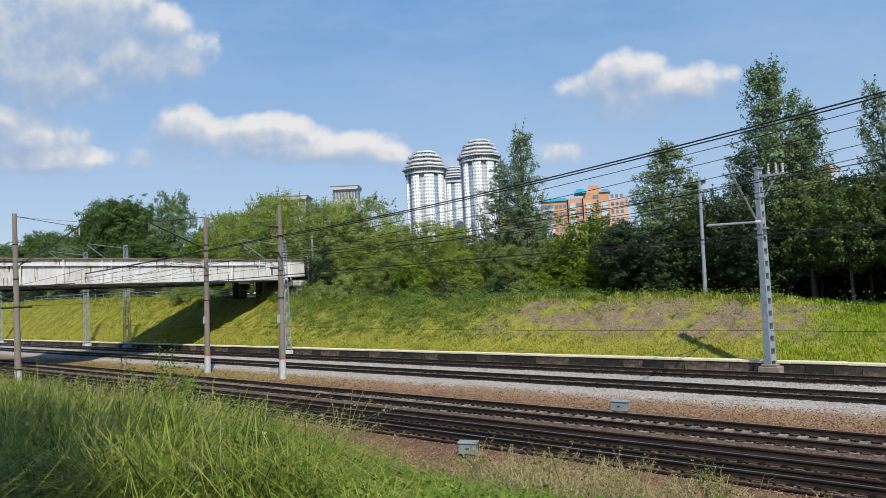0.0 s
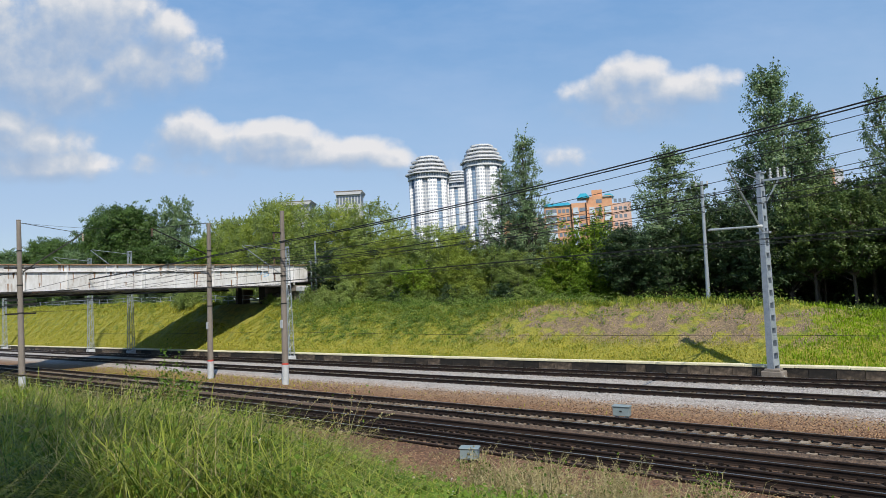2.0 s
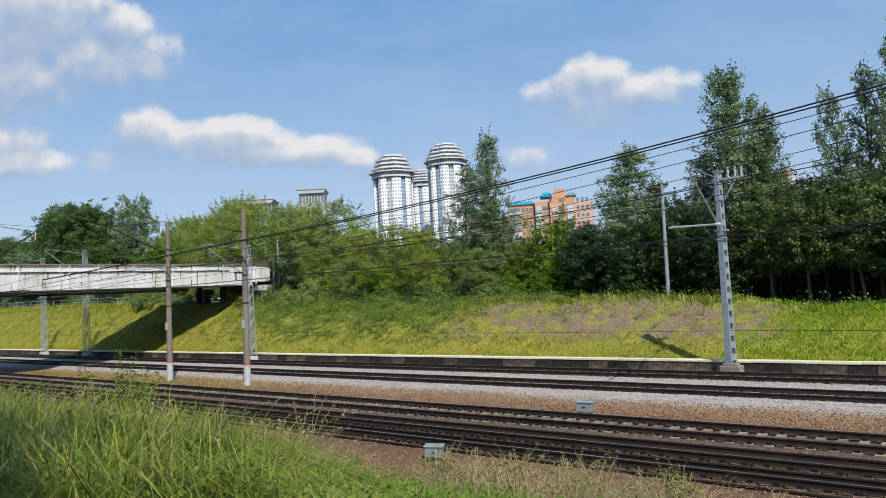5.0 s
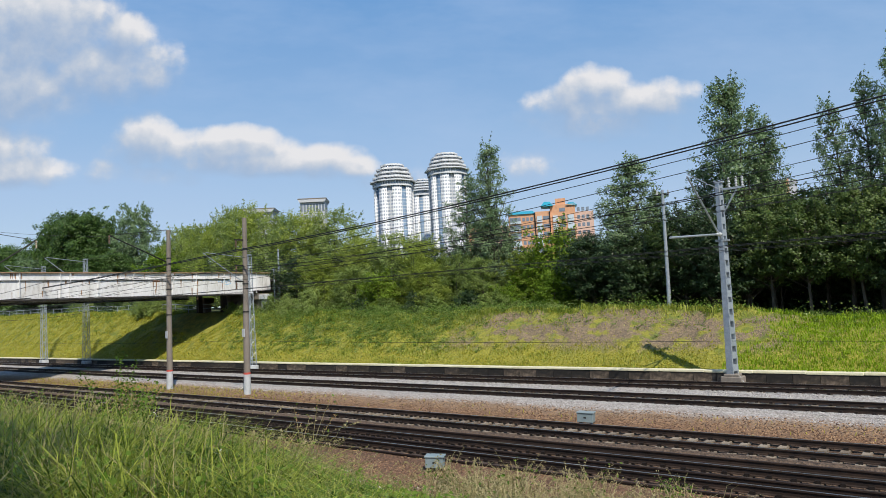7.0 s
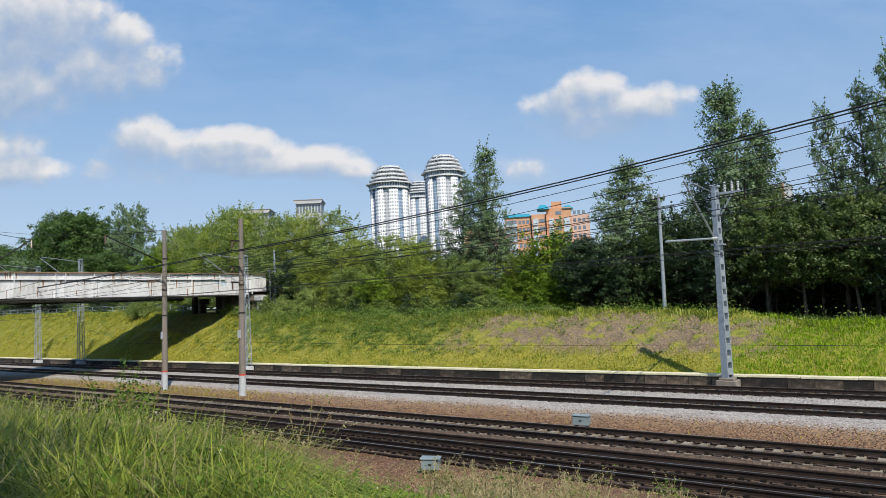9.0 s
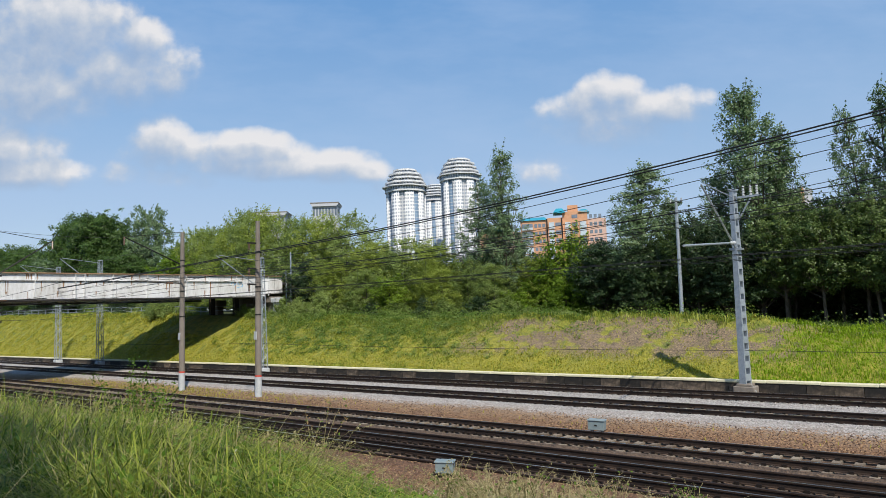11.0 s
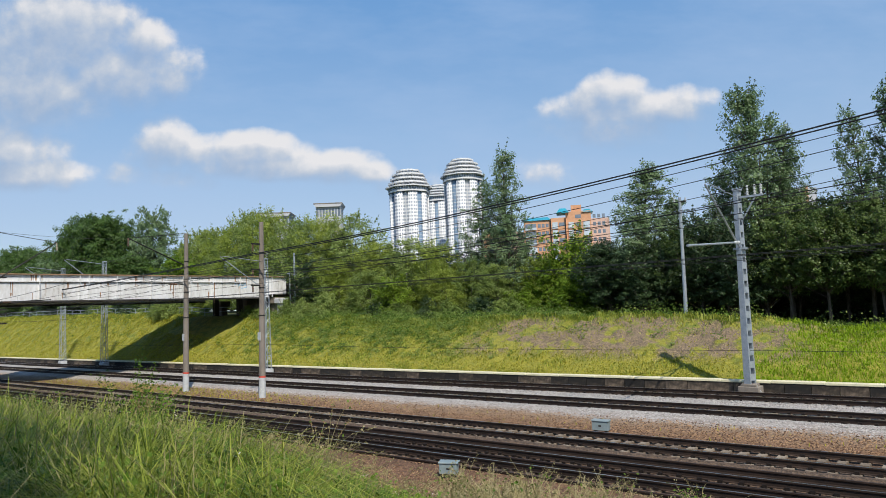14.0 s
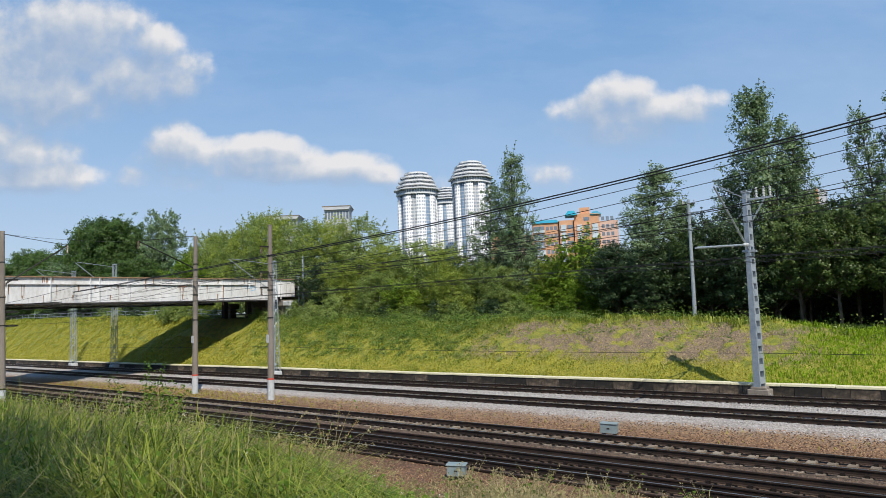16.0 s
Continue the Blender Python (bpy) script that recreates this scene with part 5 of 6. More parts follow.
def plant_all():
    kinds = {
        "poplar": (build_tree("column", 16, 2.7, 2.6, 11, 100, 84, 0.155, "leaf_grey", "tree", 0.6, 1.5, 0.7), 16, 2.7),
        "poplar2": (build_tree("column", 16, 2.2, 3.2, 12, 82, 76, 0.15, "leaf_grey", "tree", 0.55, 1.6, 0.7), 16, 2.2),
        "aspen": (build_tree("column", 16, 2.6, 4.5, 24, 62, 66, 0.15, "leaf_grey", "tree", 0.52, 1.3, 0.7), 16, 2.6),
        "willow": (build_tree("round", 11, 4.2, 0.8, 13, 46, 120, 0.18, "leaf_mid", "tree", 0.88, 0.8, 0.8), 11, 4.2),
        "willow2": (build_tree("round", 11, 4.0, 0.8, 14, 44, 120, 0.18, "leaf_soft", "tree", 0.86, 1.0, 0.9), 11, 4.0),
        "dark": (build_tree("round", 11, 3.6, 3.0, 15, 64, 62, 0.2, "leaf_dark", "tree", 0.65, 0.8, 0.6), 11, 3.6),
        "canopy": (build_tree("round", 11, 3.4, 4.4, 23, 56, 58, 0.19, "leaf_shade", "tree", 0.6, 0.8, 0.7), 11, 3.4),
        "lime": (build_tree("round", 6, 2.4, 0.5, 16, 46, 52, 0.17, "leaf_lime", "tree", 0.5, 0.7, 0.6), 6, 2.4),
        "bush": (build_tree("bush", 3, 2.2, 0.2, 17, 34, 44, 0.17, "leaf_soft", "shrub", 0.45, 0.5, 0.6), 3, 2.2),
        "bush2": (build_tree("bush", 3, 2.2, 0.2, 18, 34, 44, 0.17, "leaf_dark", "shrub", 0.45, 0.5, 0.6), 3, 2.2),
        "big": (build_tree("round", 20, 9.0, 2.0, 19, 170, 80, 0.36, "leaf_deep", "tree", 1.2, 0.5, 0.0), 20, 9.0),
        "big2": (build_tree("round", 20, 7.0, 2.0, 20, 90, 60, 0.4, "leaf_grey", "tree", 1.15, 0.9, 0.7), 20, 7.0),
    }
    labels = {"poplar": "tall silvery-green poplar at the bank's crest", "poplar2": "slender silvery-green poplar at the bank's crest", "aspen": "airy silvery-green poplar with sky showing through its crown", "willow": "broad mid-green leafy tree on the bank",
              "willow2": "bushy mid-green leafy tree on the bank", "dark": "dark green tree with shade put into its leaf colour", "canopy": "green tree above a shaded wood floor, shade put into its leaf colour", "lime": "young lime-green tree on the bank", "bush": "low green shrub on the bank's crest",
              "bush2": "low dark green shrub on the bank, shade put into its leaf colour", "big": "large round dark green tree behind the bridge", "big2": "large grey-green tree behind the bridge"}
    used = set()
    rng = random.Random(21)

    def put(kind, x, y, top, wide=None):
        src, h, r = kinds[kind]
        z = float(ground_z(x, y)) - 0.1
        kz = (top - z) / h
        kr = (wide / r) if wide else kz
        m = pose(x, y, z, 0, 0, rng.uniform(0, 360)) @ Matrix.Diagonal((kr, kr, kz, 1))
        cat = "shrub" if "bush" in kind else "tree"
        if kind not in used:
            used.add(kind)
            src.matrix_basis = m
            ob = src
        else:
            ob = copy_thing(src, m)
            ob.matrix_basis = m
        tagged(ob, labels[kind], cat, "shrubs on the bank" if cat == "shrub" else "trees along the bank")

    for row in (
        # tall poplars
        ("poplar", -13.9, 54, 20.8, 3.2), ("poplar2", -12.3, 54.6, 16.8, 1.8), ("poplar2", -16.9, 55, 14.6, 2.0), ("poplar2", -36.2, 54, 19.8, 2.2), ("aspen", -39.8, 54.5, 17.4, 2.6), ("poplar", -37.6, 55, 13.0, 2.2),
        ("poplar", -23.0, 54, 16.0, 3.1), ("poplar2", -20.8, 55.5, 13.0, 1.9), ("aspen", -7.2, 54, 17.4, 1.9), ("aspen", -5.5, 54.6, 18.9, 2.0), ("aspen", -4.0, 53.4, 20.3, 2.0), ("aspen", -1.8, 54, 19.0, 2.2), ("poplar2", 0.9, 54, 18.0, 2.4),
        # dark and canopy crowns hold under-canopy shade in the leaf colour
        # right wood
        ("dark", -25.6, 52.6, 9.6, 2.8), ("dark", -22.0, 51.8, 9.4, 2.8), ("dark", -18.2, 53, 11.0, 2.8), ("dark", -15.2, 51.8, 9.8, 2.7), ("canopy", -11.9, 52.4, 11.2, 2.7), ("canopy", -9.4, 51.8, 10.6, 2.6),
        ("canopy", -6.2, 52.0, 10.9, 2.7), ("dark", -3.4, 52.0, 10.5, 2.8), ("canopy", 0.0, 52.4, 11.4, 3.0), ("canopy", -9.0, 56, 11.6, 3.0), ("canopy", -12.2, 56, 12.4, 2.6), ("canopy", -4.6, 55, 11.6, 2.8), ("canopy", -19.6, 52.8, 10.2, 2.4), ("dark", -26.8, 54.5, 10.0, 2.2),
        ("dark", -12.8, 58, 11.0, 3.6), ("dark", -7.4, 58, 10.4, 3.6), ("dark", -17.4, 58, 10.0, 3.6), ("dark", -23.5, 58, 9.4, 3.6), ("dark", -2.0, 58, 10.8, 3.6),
        # lime tones before the orange house
        ("lime", -30.2, 55, 11.0, 3.0), ("lime", -32.3, 54, 8.0, 2.2), ("lime", -29.0, 52, 6.4, 1.8), ("lime", -33.4, 51, 6.0, 1.6), ("lime", -27.8, 55, 8.6, 2.0), ("willow", -34.2, 55, 9.0, 2.6),
        # middle willows
        ("willow", -44.0, 53, 11.4, 3.4), ("willow2", -48.8, 53, 12.3, 3.6), ("willow", -53.0, 54, 12.6, 3.6), ("willow2", -58.6, 54, 16.2, 4.2), ("willow", -63.6, 55, 16.4, 4.0), ("willow2", -68.0, 56, 16.8, 4.2),
        ("willow", -56.2, 50.5, 10.5, 3.0), ("willow2", -50.8, 49.8, 9.0, 2.6), ("lime", -47.4, 49.5, 8.0, 2.2), ("willow", -41.2, 50.5, 8.6, 2.6), ("willow2", -39.2, 51.6, 9.2, 2.5), ("willow2", -36.2, 51.2, 8.6, 2.3),
        ("dark", -61.6, 51, 11.0, 2.8), ("willow2", -73.5, 57, 17.4, 4.0), ("willow", -80.5, 60, 19.6, 4.4), ("willow2", -88.0, 62, 20.8, 4.6), ("willow", -95.0, 64, 21.4, 4.8), ("willow2", -104.0, 68, 20.6, 4.8), ("willow", -114.0, 72, 21.6, 5.0), ("willow2", -126.0, 76, 23.0, 5.6),
        ("lime", -118.0, 66, 17.0, 4.0), ("willow", -138.0, 82, 24.5, 6.0),
        # rear row that closes the wood, its depth shade painted into the leaves
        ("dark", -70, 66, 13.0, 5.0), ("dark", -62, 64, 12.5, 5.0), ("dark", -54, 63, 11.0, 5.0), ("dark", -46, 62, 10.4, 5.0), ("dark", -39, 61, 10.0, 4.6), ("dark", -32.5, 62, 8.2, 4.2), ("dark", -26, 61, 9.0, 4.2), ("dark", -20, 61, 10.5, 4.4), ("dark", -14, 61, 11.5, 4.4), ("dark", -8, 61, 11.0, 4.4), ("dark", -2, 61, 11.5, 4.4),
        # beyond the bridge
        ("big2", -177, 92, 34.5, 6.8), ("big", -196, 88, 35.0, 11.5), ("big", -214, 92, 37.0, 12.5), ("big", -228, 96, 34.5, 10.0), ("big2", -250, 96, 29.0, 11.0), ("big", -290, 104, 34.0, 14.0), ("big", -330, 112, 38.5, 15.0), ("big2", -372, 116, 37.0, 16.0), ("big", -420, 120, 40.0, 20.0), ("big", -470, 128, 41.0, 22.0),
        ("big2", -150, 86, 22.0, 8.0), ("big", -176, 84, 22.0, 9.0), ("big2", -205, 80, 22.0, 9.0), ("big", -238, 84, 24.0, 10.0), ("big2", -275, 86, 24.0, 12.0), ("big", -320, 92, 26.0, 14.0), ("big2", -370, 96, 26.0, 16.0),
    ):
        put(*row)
    # backing shrubs, near-black leaves painting the shade deep in the wood
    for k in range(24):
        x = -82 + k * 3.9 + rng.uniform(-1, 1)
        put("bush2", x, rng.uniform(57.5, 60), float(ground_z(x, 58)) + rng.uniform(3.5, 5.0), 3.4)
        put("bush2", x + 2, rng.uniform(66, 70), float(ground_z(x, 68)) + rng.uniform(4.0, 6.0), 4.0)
    # unseen tree behind the camera, added to shade the near left grass
    put("dark", -2.9, -2.0, 12.8, 2.3)
    for k in range(46):
        x = -112 + k * 2.42 + rng.uniform(-0.8, 0.8)
        if -79 < x < -63 or x > -27:
            continue
        put(rng.choice(("bush", "bush2", "bush")), x, rng.uniform(47.5, 49.4), float(ground_z(x, 48)) + rng.uniform(0.9, 2.3) * (0.55 if x > -32 else 1.0), rng.uniform(1.2, 2.2))
    for x, y, top, w in ((-60.6, 46.4, 6.4, 1.4), (-57.2, 46.0, 6.2, 1.5), (-54.6, 46.8, 7.2, 1.9), (-64.2, 45.8, 5.9, 1.2), (-67.0, 46.0, 5.9, 1.2), (-84.4, 45.2, 7.6, 1.9), (-87.0, 45.8, 7.0, 1.5)):
        put("bush", x, y, top, w)


plant_all()


# ---- grass ----
def blades(x, y, h, w, rng, lean=0.35, z=None, way=None):
    """Bent tapering blades: five vertices, one quad and one tip each, as quads."""
    n = len(x)
    z = ground_z(x, y) if z is None else z
    a = rng.random(n) * 2 * np.pi if way is None else way
    d = np.stack([np.cos(a), np.sin(a), np.zeros(n)], 1)
    s = np.stack([-np.sin(a), np.cos(a), np.zeros(n)], 1)
    k = ((0.2 + 0.8 * rng.random(n)) * lean)[:, None]
    base = np.stack([x, y, z - 0.03], 1)
    hh, ww = h[:, None], w[:, None]
    up = np.array([[0, 0, 1.0]])
    m = base + up * hh * 0.5 + d * hh * k * 0.22
    q = base + up * hh * (0.86 - 0.22 * k) + d * hh * k * 0.66
    tip = base + up * hh * (1 - 0.55 * k) + d * hh * k * 1.15
    V = np.stack([base - s * ww, base + s * ww, m + s * ww * 0.85, m - s * ww * 0.85, q + s * ww * 0.55, q - s * ww * 0.55, tip + s * ww * 0.1, tip - s * ww * 0.1], 1).reshape(-1, 3)
    i = np.arange(n)[:, None] * 8
    F = np.concatenate([i + np.array([[0, 1, 2, 3]]), i + np.array([[3, 2, 4, 5]]), i + np.array([[5, 4, 6, 7]])], 0)
    return V, F


def grass_patch(name, x, y, h, w, mat, label, seed, lean=0.5, way=None):
    V, F = blades(x, y, h, w, np.random.default_rng(seed), lean, None, way)
    tagged(quick(name, V, F, MAT[mat]), label, "grass", kind="stuff")


def clump_noise(x, y):
    return 0.5 + 0.5 * np.sin(x * 1.7 + 2 * np.sin(y * 1.1)) * np.cos(y * 1.9 + 1.5 * np.sin(x * 0.8))


def bank_weeds(rng):
    """Knee-high leafy weeds on the far bank, thick towards the crest."""
    n = 11500
    x = -118 + 124 * rng.random(n) ** 0.7
    y = 39.2 + 8.6 * rng.random(n) ** 0.7
    up = sstep(40, 46.5, y)
    bare = sstep(-36, -30, x) * sstep(-7, -10, x) * (1 - sstep(45.4, 46.6, y))
    p = np.where((x > -60) & (x < -27), 0.5 + 0.5 * up, (0.2 + 0.8 * up) * 0.5) * (0.35 + 0.65 * (clump_noise(x * 0.4, y * 0.8) > 0.42)) * (1 - 0.9 * bare) * np.where(x < -74, 0.35, 1.0) * np.where(x > -12.5, 0.1, 1.0)
    under = (x < -65) & (x > -79)
    keep = (rng.random(n) < p) & ~under
    x, y, up = x[keep], y[keep], up[keep]
    for mat, sel, label in (("weed", rng.random(len(x)) < 0.6, "leafy green weeds on the far bank"), ):
        for mm, q, lab in ((mat, sel, label), ("leaf_soft", ~sel, "darker leafy weeds on the far bank")):
            s = 0.13 + 0.34 * up[q] * rng.random(q.sum())
            c = np.stack([x[q], y[q], ground_z(x[q], y[q]) + s * 0.7], 1)
            c = np.repeat(c, 26, 0) + rng.normal(size=(len(c) * 26, 3)) * np.repeat(s, 26)[:, None]
            c[:, 2] = np.maximum(c[:, 2], ground_z(c[:, 0], c[:, 1]) + 0.02)
            V, F = leaf_cards(c, 0.12, rng, 0.1, np.repeat(np.array([[0.1, -0.3, 0.8]]), len(c), 0))
            tagged(quick("bank_weeds", V, F, MAT[mm]), lab, "weeds", kind="stuff")


def panicles(rng):
    """Thin seeding stalks with loose feathery heads standing over the near grass, as one sheaf."""
    n = 1900
    d = 7.0 + 20 * rng.random(n) ** 1.1
    an = radians(41) + (rng.random(n) * 2 - 1) * radians(36)
    x, y = -d * np.sin(an), d * np.cos(an)
    keep = (y < 14.6) & (y > 3.0)
    x, y = x[keep], y[keep]
    paths, heads = [], []
    for px, py, pz in zip(x, y, ground_z(x, y)):
        hh = rng.uniform(0.6, 1.3) * (0.75 if px > -1.1 * py else 1.0)
        a = rng.normal() * 0.9 - 0.3
        bend = hh * rng.uniform(0.12, 0.75)
        pts = [np.array([px + math.cos(a) * bend * f ** 2.4, py + math.sin(a) * bend * f ** 2.4, pz + hh * (f - 0.22 * f ** 3)]) for f in (0, 0.35, 0.65, 0.85, 1.0)]
        r = 0.0034 + 0.0001 * math.hypot(px, py)
        paths.append([(p, r * (1 - 0.16 * k)) for k, p in enumerate(pts)])
        for k in range(16):
            f = rng.random()
            heads.append(pts[3] + (pts[4] - pts[3]) * f * 1.3 + rng.normal(size=3) * 0.012 * (1.2 - 0.7 * f))
    V, F = tubes(paths, 3)
    tagged(quick("seeding_grass", V, F, MAT["straw"]), "thin straw-coloured seeding stalks above the near grass", "grass", kind="stuff")
    V, F = leaf_cards(np.array(heads), 0.022, rng, -1.0)
    tagged(quick("seed_plumes", V, F, MAT["straw"]), "loose feathery seed heads above the near grass", "grass", kind="stuff")


def make_grass():
    rng = np.random.default_rng(31)
    # near bank: tussocks of long arching blades that lean together
    tn = 8600
    d = 5.0 + 40 * rng.random(tn) ** 1.55
    an = radians(41) + (rng.random(tn) * 2 - 1) * radians(37)
    tx, ty = -d * np.sin(an), d * np.cos(an)
    per = 30
    x = np.repeat(tx, per) + rng.normal(size=tn * per) * np.repeat(0.05 + 0.12 * rng.random(tn), per)
    y = np.repeat(ty, per) + rng.normal(size=tn * per) * np.repeat(0.05 + 0.12 * rng.random(tn), per)
    tuft = np.repeat(np.arange(tn), per)
    tall = (0.45 + 0.95 * rng.random(tn) ** 1.6)[tuft]
    way = (1.9 * np.sin(tx * 0.7 + 1.3 * np.sin(ty * 0.5)) + rng.normal(size=tn) * 1.1)[tuft] + rng.normal(size=tn * per) * 1.15
    an = np.repeat(an, per)
    n = len(x)
    edge = 15.1 + 0.5 * np.sin(x * 0.8) + 0.4 * np.sin(x * 2.1) + 0.6 * sstep(-13, -9, x) - 3.2 * sstep(-22, -16, x) * (1 - 0.35 * sstep(-10, -7, x))
    right = sstep(radians(37.5), radians(27), an)
    thin = rng.random(tn)[tuft]
    keep = (y < edge - 1.2 * right * thin) & (y > 2.0) & (thin > right * 0.35)
    x, y, right, tall, way, thin = x[keep], y[keep], right[keep], tall[keep], way[keep], thin[keep]
    # random tussocks take the darker grass to paint shady gaps in the meadow
    shady = (rng.random(tn) < 0.4)[tuft][keep]
    hem = sstep(0.0, 3.0, edge[keep] - y)
    top = np.interp(np.degrees(an[keep]), (20, 38, 42, 46, 50, 54, 60, 80), (0.42, 0.40, 0.42, 0.48, 0.75, 1.02, 1.15, 1.2))
    h = top * tall * (0.5 + 0.4 * rng.random(len(x))) * (0.6 + 0.4 * hem)
    w = 0.0028 + 0.0042 * rng.random(len(x)) ** 1.3 + 0.00014 * np.hypot(x, y)
    kind = 0.7 * thin + 0.3 * rng.random(len(x)) + 0.3 * right + 0.22 * (1 - hem)
    a, b = kind < 0.80, kind >= 0.80
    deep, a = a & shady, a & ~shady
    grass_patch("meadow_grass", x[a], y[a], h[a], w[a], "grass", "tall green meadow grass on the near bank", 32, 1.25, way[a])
    grass_patch("meadow_grass", x[deep], y[deep], h[deep] * 0.9, w[deep] * 1.25, "grass_deep", "broad-bladed grass tussocks on the near bank, darkened as shady gaps", 39, 1.1, way[deep])
    grass_patch("dry_grass", x[b], y[b], h[b] * 1.05, w[b] * 0.6, "straw", "dry straw-coloured stalks among the grass", 33, 1.0, way[b])
    panicles(rng)
    # broad weeds in the near grass
    m = rng.random(len(x)) < 0.2 * (1 - right)
    c = np.repeat(np.stack([x[m], y[m], ground_z(x[m], y[m]) + h[m] * 0.45], 1), 5, 0)
    c = c + rng.normal(size=c.shape) * np.array([0.09, 0.09, 0.11])
    V, F = leaf_cards(c, 0.05, rng, 0.1, np.repeat(np.array([[0.2, -0.3, 0.6]]), len(c), 0))
    tagged(quick("broadleaf_weeds", V, F, MAT["weed"]), "dense broad-leaved weeds in the near grass", "weeds", kind="stuff")
    # flowers
    k = 170
    i = rng.integers(0, len(x), k)
    c = np.repeat(np.stack([x[i], y[i], ground_z(x[i], y[i]) + h[i] + 0.06], 1), 7, 0) + rng.normal(size=(k * 7, 3)) * np.array([0.03, 0.03, 0.008])
    V, F = leaf_cards(c, 0.014, rng, 0.0, np.repeat(np.array([[0.0, 0.0, 1.0]]), len(c), 0))
    tagged(quick("white_flowers", V, F, MAT["flower"]), "small white umbels scattered in the meadow grass", "flowers", kind="stuff")
    # far bank
    n = 190000
    x = -200 + 212 * rng.random(n) ** 0.5
    y = 37.6 + 9.6 * rng.random(n)
    bare = sstep(-36, -29, x) * sstep(-8, -11, x) * sstep(39.4, 41.2, y) * (1 - sstep(45.0, 46.6, y))
    under = (x < -66) & (x > -78) & (y > 42)
    patchy = clump_noise(x * 0.8, y * 1.2)
    keep = (rng.random(n) > bare * (0.80 + 0.2 * patchy)) & ~under
    x, y, patchy = x[keep], y[keep], patchy[keep]
    top = sstep(43.2, 46.5, y)
    h = (0.05 + 0.13 * rng.random(len(x)) * (0.4 + patchy)) * (1 + 1.6 * top)
    w = 0.016 + 0.016 * rng.random(len(x)) + np.abs(x) * 0.00025
    vivid = (x > -11.5) & (rng.random(len(x)) < 0.95)
    lush = (~vivid) & (rng.random(len(x)) < (0.12 + 0.75 * top + 0.25 * (patchy > 0.7) + 0.4 * ((x > -58) & (x < -30) & (patchy > 0.35))) * np.where(x < -72, 0.5, 1))
    sunny = ~vivid & ~lush
    grass_patch("bank_grass", x[sunny], y[sunny], h[sunny], w[sunny], "grass_bank", "yellow-green sunlit grass on the far bank", 34, 0.6)
    grass_patch("bank_grass", x[lush], y[lush], h[lush] * 1.3, w[lush], "grass", "darker green grass near the bank's crest", 35, 0.6)
    grass_patch("bank_grass", x[vivid], y[vivid], h[vivid] * (1.7 - 0.9 * top[vivid]), w[vivid] * 0.75, "grass_vivid", "vivid green tall grass on the far bank", 36, 0.6)
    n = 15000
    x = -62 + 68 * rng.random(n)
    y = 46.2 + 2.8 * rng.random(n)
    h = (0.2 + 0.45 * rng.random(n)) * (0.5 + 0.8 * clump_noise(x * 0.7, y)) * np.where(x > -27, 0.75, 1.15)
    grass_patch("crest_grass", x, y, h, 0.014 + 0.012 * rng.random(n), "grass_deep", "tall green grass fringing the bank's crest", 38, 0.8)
    bank_weeds(rng)
    # sparse weeds between the tracks
    n = 9000
    x = -70 + 70 * rng.random(n) ** 0.8
    y = 24.2 + 3.4 * rng.random(n)
    keep = rng.random(n) < 0.04 + 0.96 * (1 - sstep(-46, -26, x))
    x, y = x[keep], y[keep]
    grass_patch("track_weeds", x, y, 0.06 + 0.14 * rng.random(len(x)), 0.012 + 0.01 * rng.random(len(x)), "grass_bank", "thin yellow-green weeds between the tracks", 37, 0.7)


make_grass()


SWAYING = []


def stalk_plant(x, y, h, n, spread, seed, head, leaf, label, name="tall_weed", bare=0.15, blade=0.06, way=None):
    """A tuft of tall stalks, each with a seed head and leaves, that sways as one."""
    rng = np.random.default_rng(seed)
    z = float(ground_z(x, y)) - 0.05
    e = empty(name, pose(x, y, z), label, "weed", "tall weeds")
    paths, heads, lv = [], [], []
    for k in range(n):
        a = rng.random() * 6.283 if way is None else way + rng.normal() * 0.5
        l = spread * (0.3 + 0.7 * rng.random())
        hh = h * (0.6 + 0.4 * rng.random())
        b = np.array([rng.normal() * 0.08, rng.normal() * 0.08, 0])
        pts = []
        for j in range(6):
            f = j / 5
            pts.append(b + np.array([math.cos(a) * l * f * f, math.sin(a) * l * f * f, hh * f * (1 - 0.12 * f)]))
        paths.append([(p, 0.009 * (1 - 0.65 * j / 5)) for j, p in enumerate(pts)])
        for j in range(30 if head else 0):
            f = 0.72 + 0.28 * rng.random()
            i = min(4, int(f * 5))
            heads.append(pts[i] + (pts[i + 1] - pts[i]) * (f * 5 - i) + rng.normal(size=3) * 0.028)
        for j in range(leaf):
            f = bare + (0.98 - bare) * rng.random()
            i = min(4, int(f * 5))
            lv.append(pts[i] + (pts[i + 1] - pts[i]) * (f * 5 - i) + rng.normal(size=3) * 0.07)
    V, F = tubes(paths, 4)
    quick("stalk_tuft", V, F, MAT["straw" if head else "weed"], e)["kind"] = "stuff"
    if head == "straw":
        k = 90
        V, F = blades(rng.normal(size=k) * 0.3, rng.normal(size=k) * 0.3, h * (0.45 + 0.5 * rng.random(k)), 0.007 + 0.005 * rng.random(k), rng, 1.3, np.zeros(k))
        quick("leaf_tuft", V, F, MAT["straw"], e)["kind"] = "stuff"
    if heads:
        V, F = leaf_cards(np.array(heads), 0.026, rng, -1.0)
        quick("seed_head", V, F, MAT[head], e)["kind"] = "stuff"
    if lv:
        V, F = leaf_cards(np.array(lv), blade, rng, 0.1)
        quick("foliage", V, F, MAT["weed"], e)["kind"] = "stuff"
    SWAYING.append((e, x, y, z, seed))


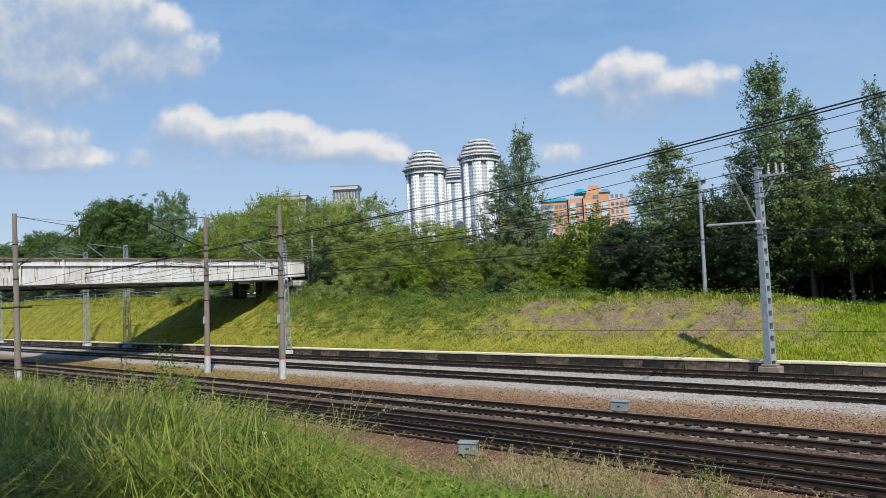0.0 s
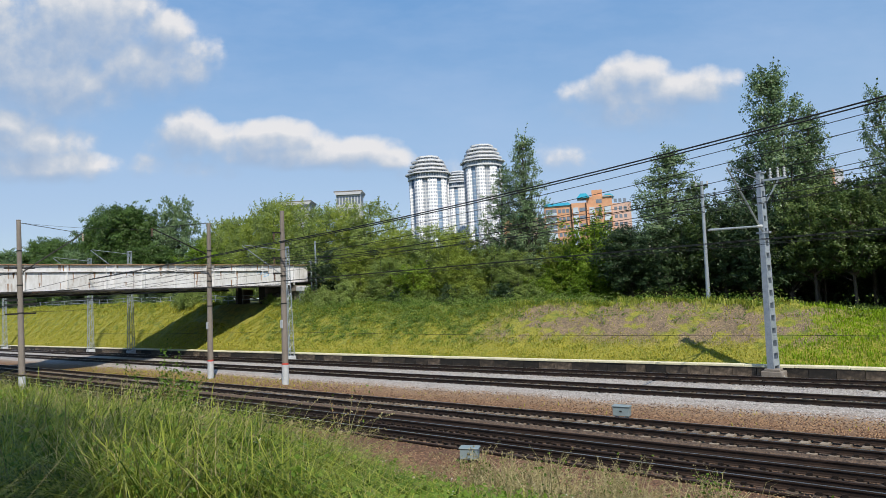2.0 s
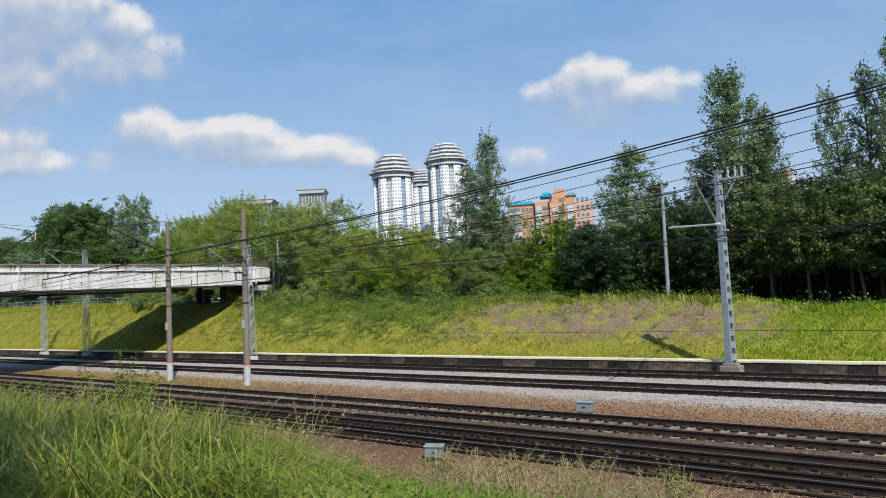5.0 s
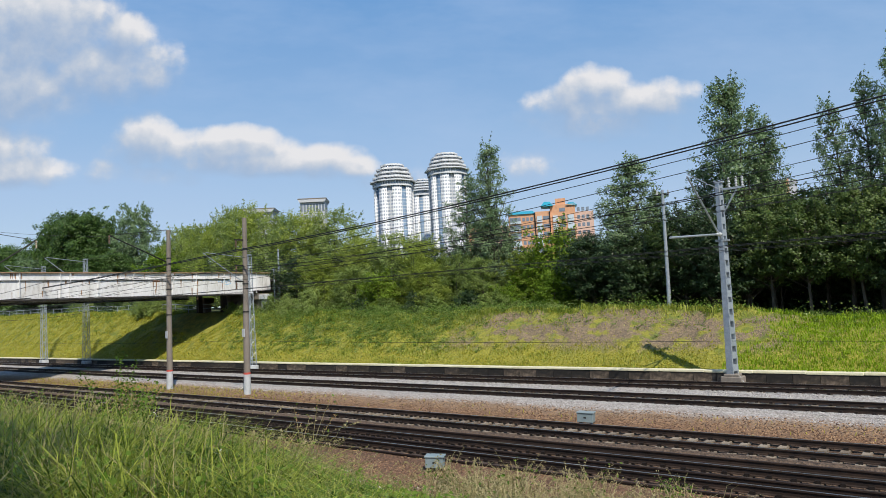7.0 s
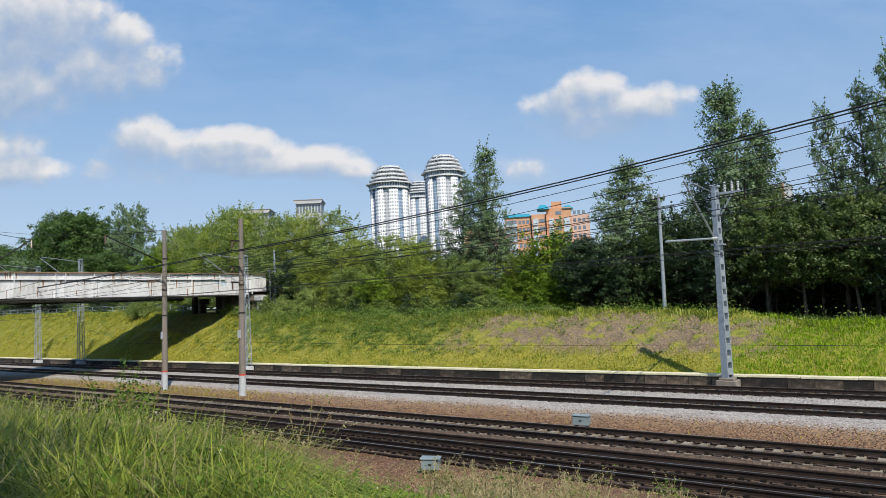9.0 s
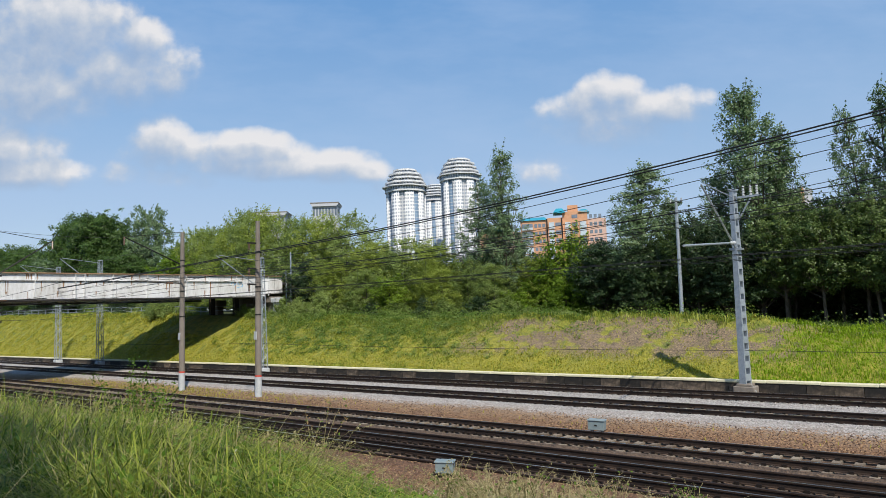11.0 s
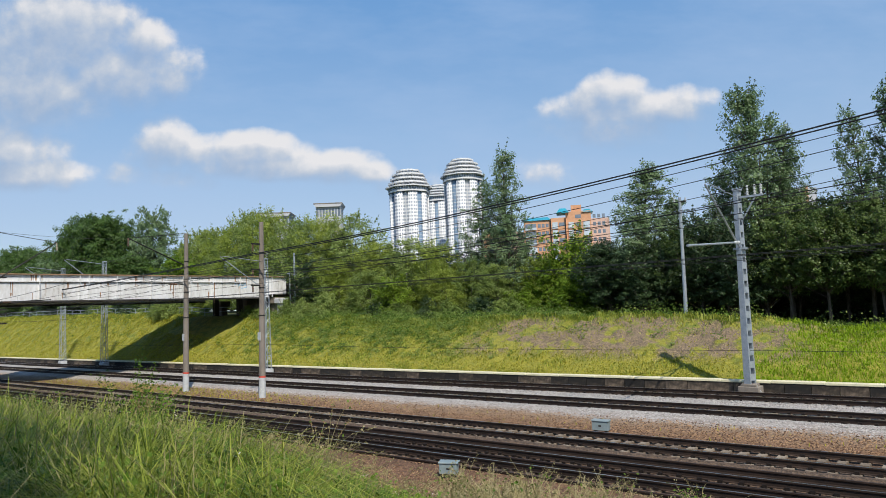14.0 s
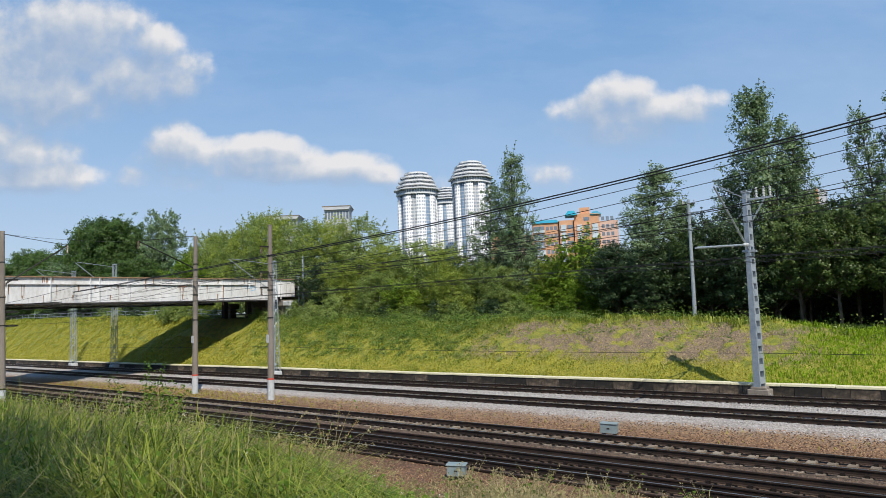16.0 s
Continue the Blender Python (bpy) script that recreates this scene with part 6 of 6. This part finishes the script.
def make_weeds():
    reed = "tall rust-brown seeding dock in the near grass"
    dry = "tuft of tall pale arching grass with seed heads"
    stalk_plant(-12.4, 6.0, 2.25, 5, 1.0, 41, "", 70, "slender leafy sapling arching above the near grass", "sapling", 0.6, 0.05, 0.25)
    stalk_plant(-12.9, 6.4, 1.75, 16, 0.6, 62, "seed", 30, reed, "tall_weed", 0.1, 0.06, 0.5)
    stalk_plant(-13.4, 6.0, 1.5, 16, 0.7, 63, "straw", 20, dry, "tall_weed", 0.1, 0.05, 2.6)
    stalk_plant(-14.2, 5.2, 1.35, 7, 0.4, 42, "", 60, "leafy sapling standing above the near grass", "sapling")
    stalk_plant(-12.3, 6.3, 1.7, 12, 0.7, 60, "seed", 40, reed)
    stalk_plant(-11.0, 5.7, 1.5, 12, 0.7, 61, "", 45, "leafy sapling standing above the near grass", "sapling")
    stalk_plant(-9.5, 8.0, 2.05, 9, 0.6, 43, "seed", 10, reed)
    stalk_plant(-11.3, 8.0, 1.4, 16, 0.5, 44, "seed", 10, reed)
    stalk_plant(-19.0, 7.0, 1.6, 8, 0.4, 45, "seed", 20, reed)
    stalk_plant(-23.0, 5.5, 1.3, 8, 0.4, 46, "straw", 14, dry)
    stalk_plant(-10.8, 13.4, 1.5, 16, 0.7, 47, "straw", 12, dry)
    stalk_plant(-8.2, 12.6, 1.6, 26, 1.0, 48, "straw", 6, dry)
    stalk_plant(-6.4, 12.8, 1.5, 26, 1.0, 49, "straw", 6, dry)
    stalk_plant(-4.7, 12.6, 1.7, 12, 0.4, 50, "straw", 40, "tall pale leafy weed at the edge of the grass")
    stalk_plant(-3.1, 12.2, 1.25, 18, 0.9, 51, "straw", 4, dry)
    stalk_plant(-1.6, 12.0, 1.3, 14, 0.9, 52, "straw", 4, dry)
    stalk_plant(-14.2, 9.4, 1.0, 12, 0.5, 53, "flower", 24, "tall white-flowered weed in the near grass")
    for k, (x, y, h) in enumerate(((-6.0, 9.0, 1.3), (-5.3, 9.3, 1.25), (-4.7, 9.2, 1.2), (-4.1, 9.5, 1.15), (-6.9, 9.3, 1.2), (-7.6, 9.8, 1.05), (-3.4, 9.6, 1.0))):
        stalk_plant(x, y, h, 14, 0.6, 70 + k, "straw", 3, dry)
    stalk_plant(-7.3, 13.4, 1.5, 20, 0.9, 55, "straw", 6, dry)
    stalk_plant(-5.5, 13.2, 1.3, 20, 0.9, 56, "straw", 6, dry)
    stalk_plant(-9.4, 13.0, 1.3, 18, 0.8, 57, "straw", 6, dry)
    stalk_plant(-12.5, 8.6, 1.1, 14, 0.6, 58, "straw", 12, dry)
    stalk_plant(-15.5, 7.2, 1.3, 12, 0.5, 59, "seed", 16, reed)
    stalk_plant(-6.9, 10.0, 0.9, 12, 0.6, 54, "straw", 6, dry)


make_weeds()


def motions():
    """The tall weeds rock in the breeze; all else stands still."""
    for e, x, y, z, seed in SWAYING:
        rng = random.Random(seed)
        ph = rng.uniform(0, 6.28)
        rows = []
        t = 0.0
        while t < 16.01:
            g = 1.6 + 1.2 * math.sin(t * 0.55 + ph)
            rx = g * math.sin(t * 2.3 + ph)
            ry = -1.2 + g * 1.2 * math.sin(t * 1.9 + ph * 1.7)
            rows.append((t, pose(x, y, z, rx, ry, 0)))
            t += 0.5
        walk(e, rows)


motions()
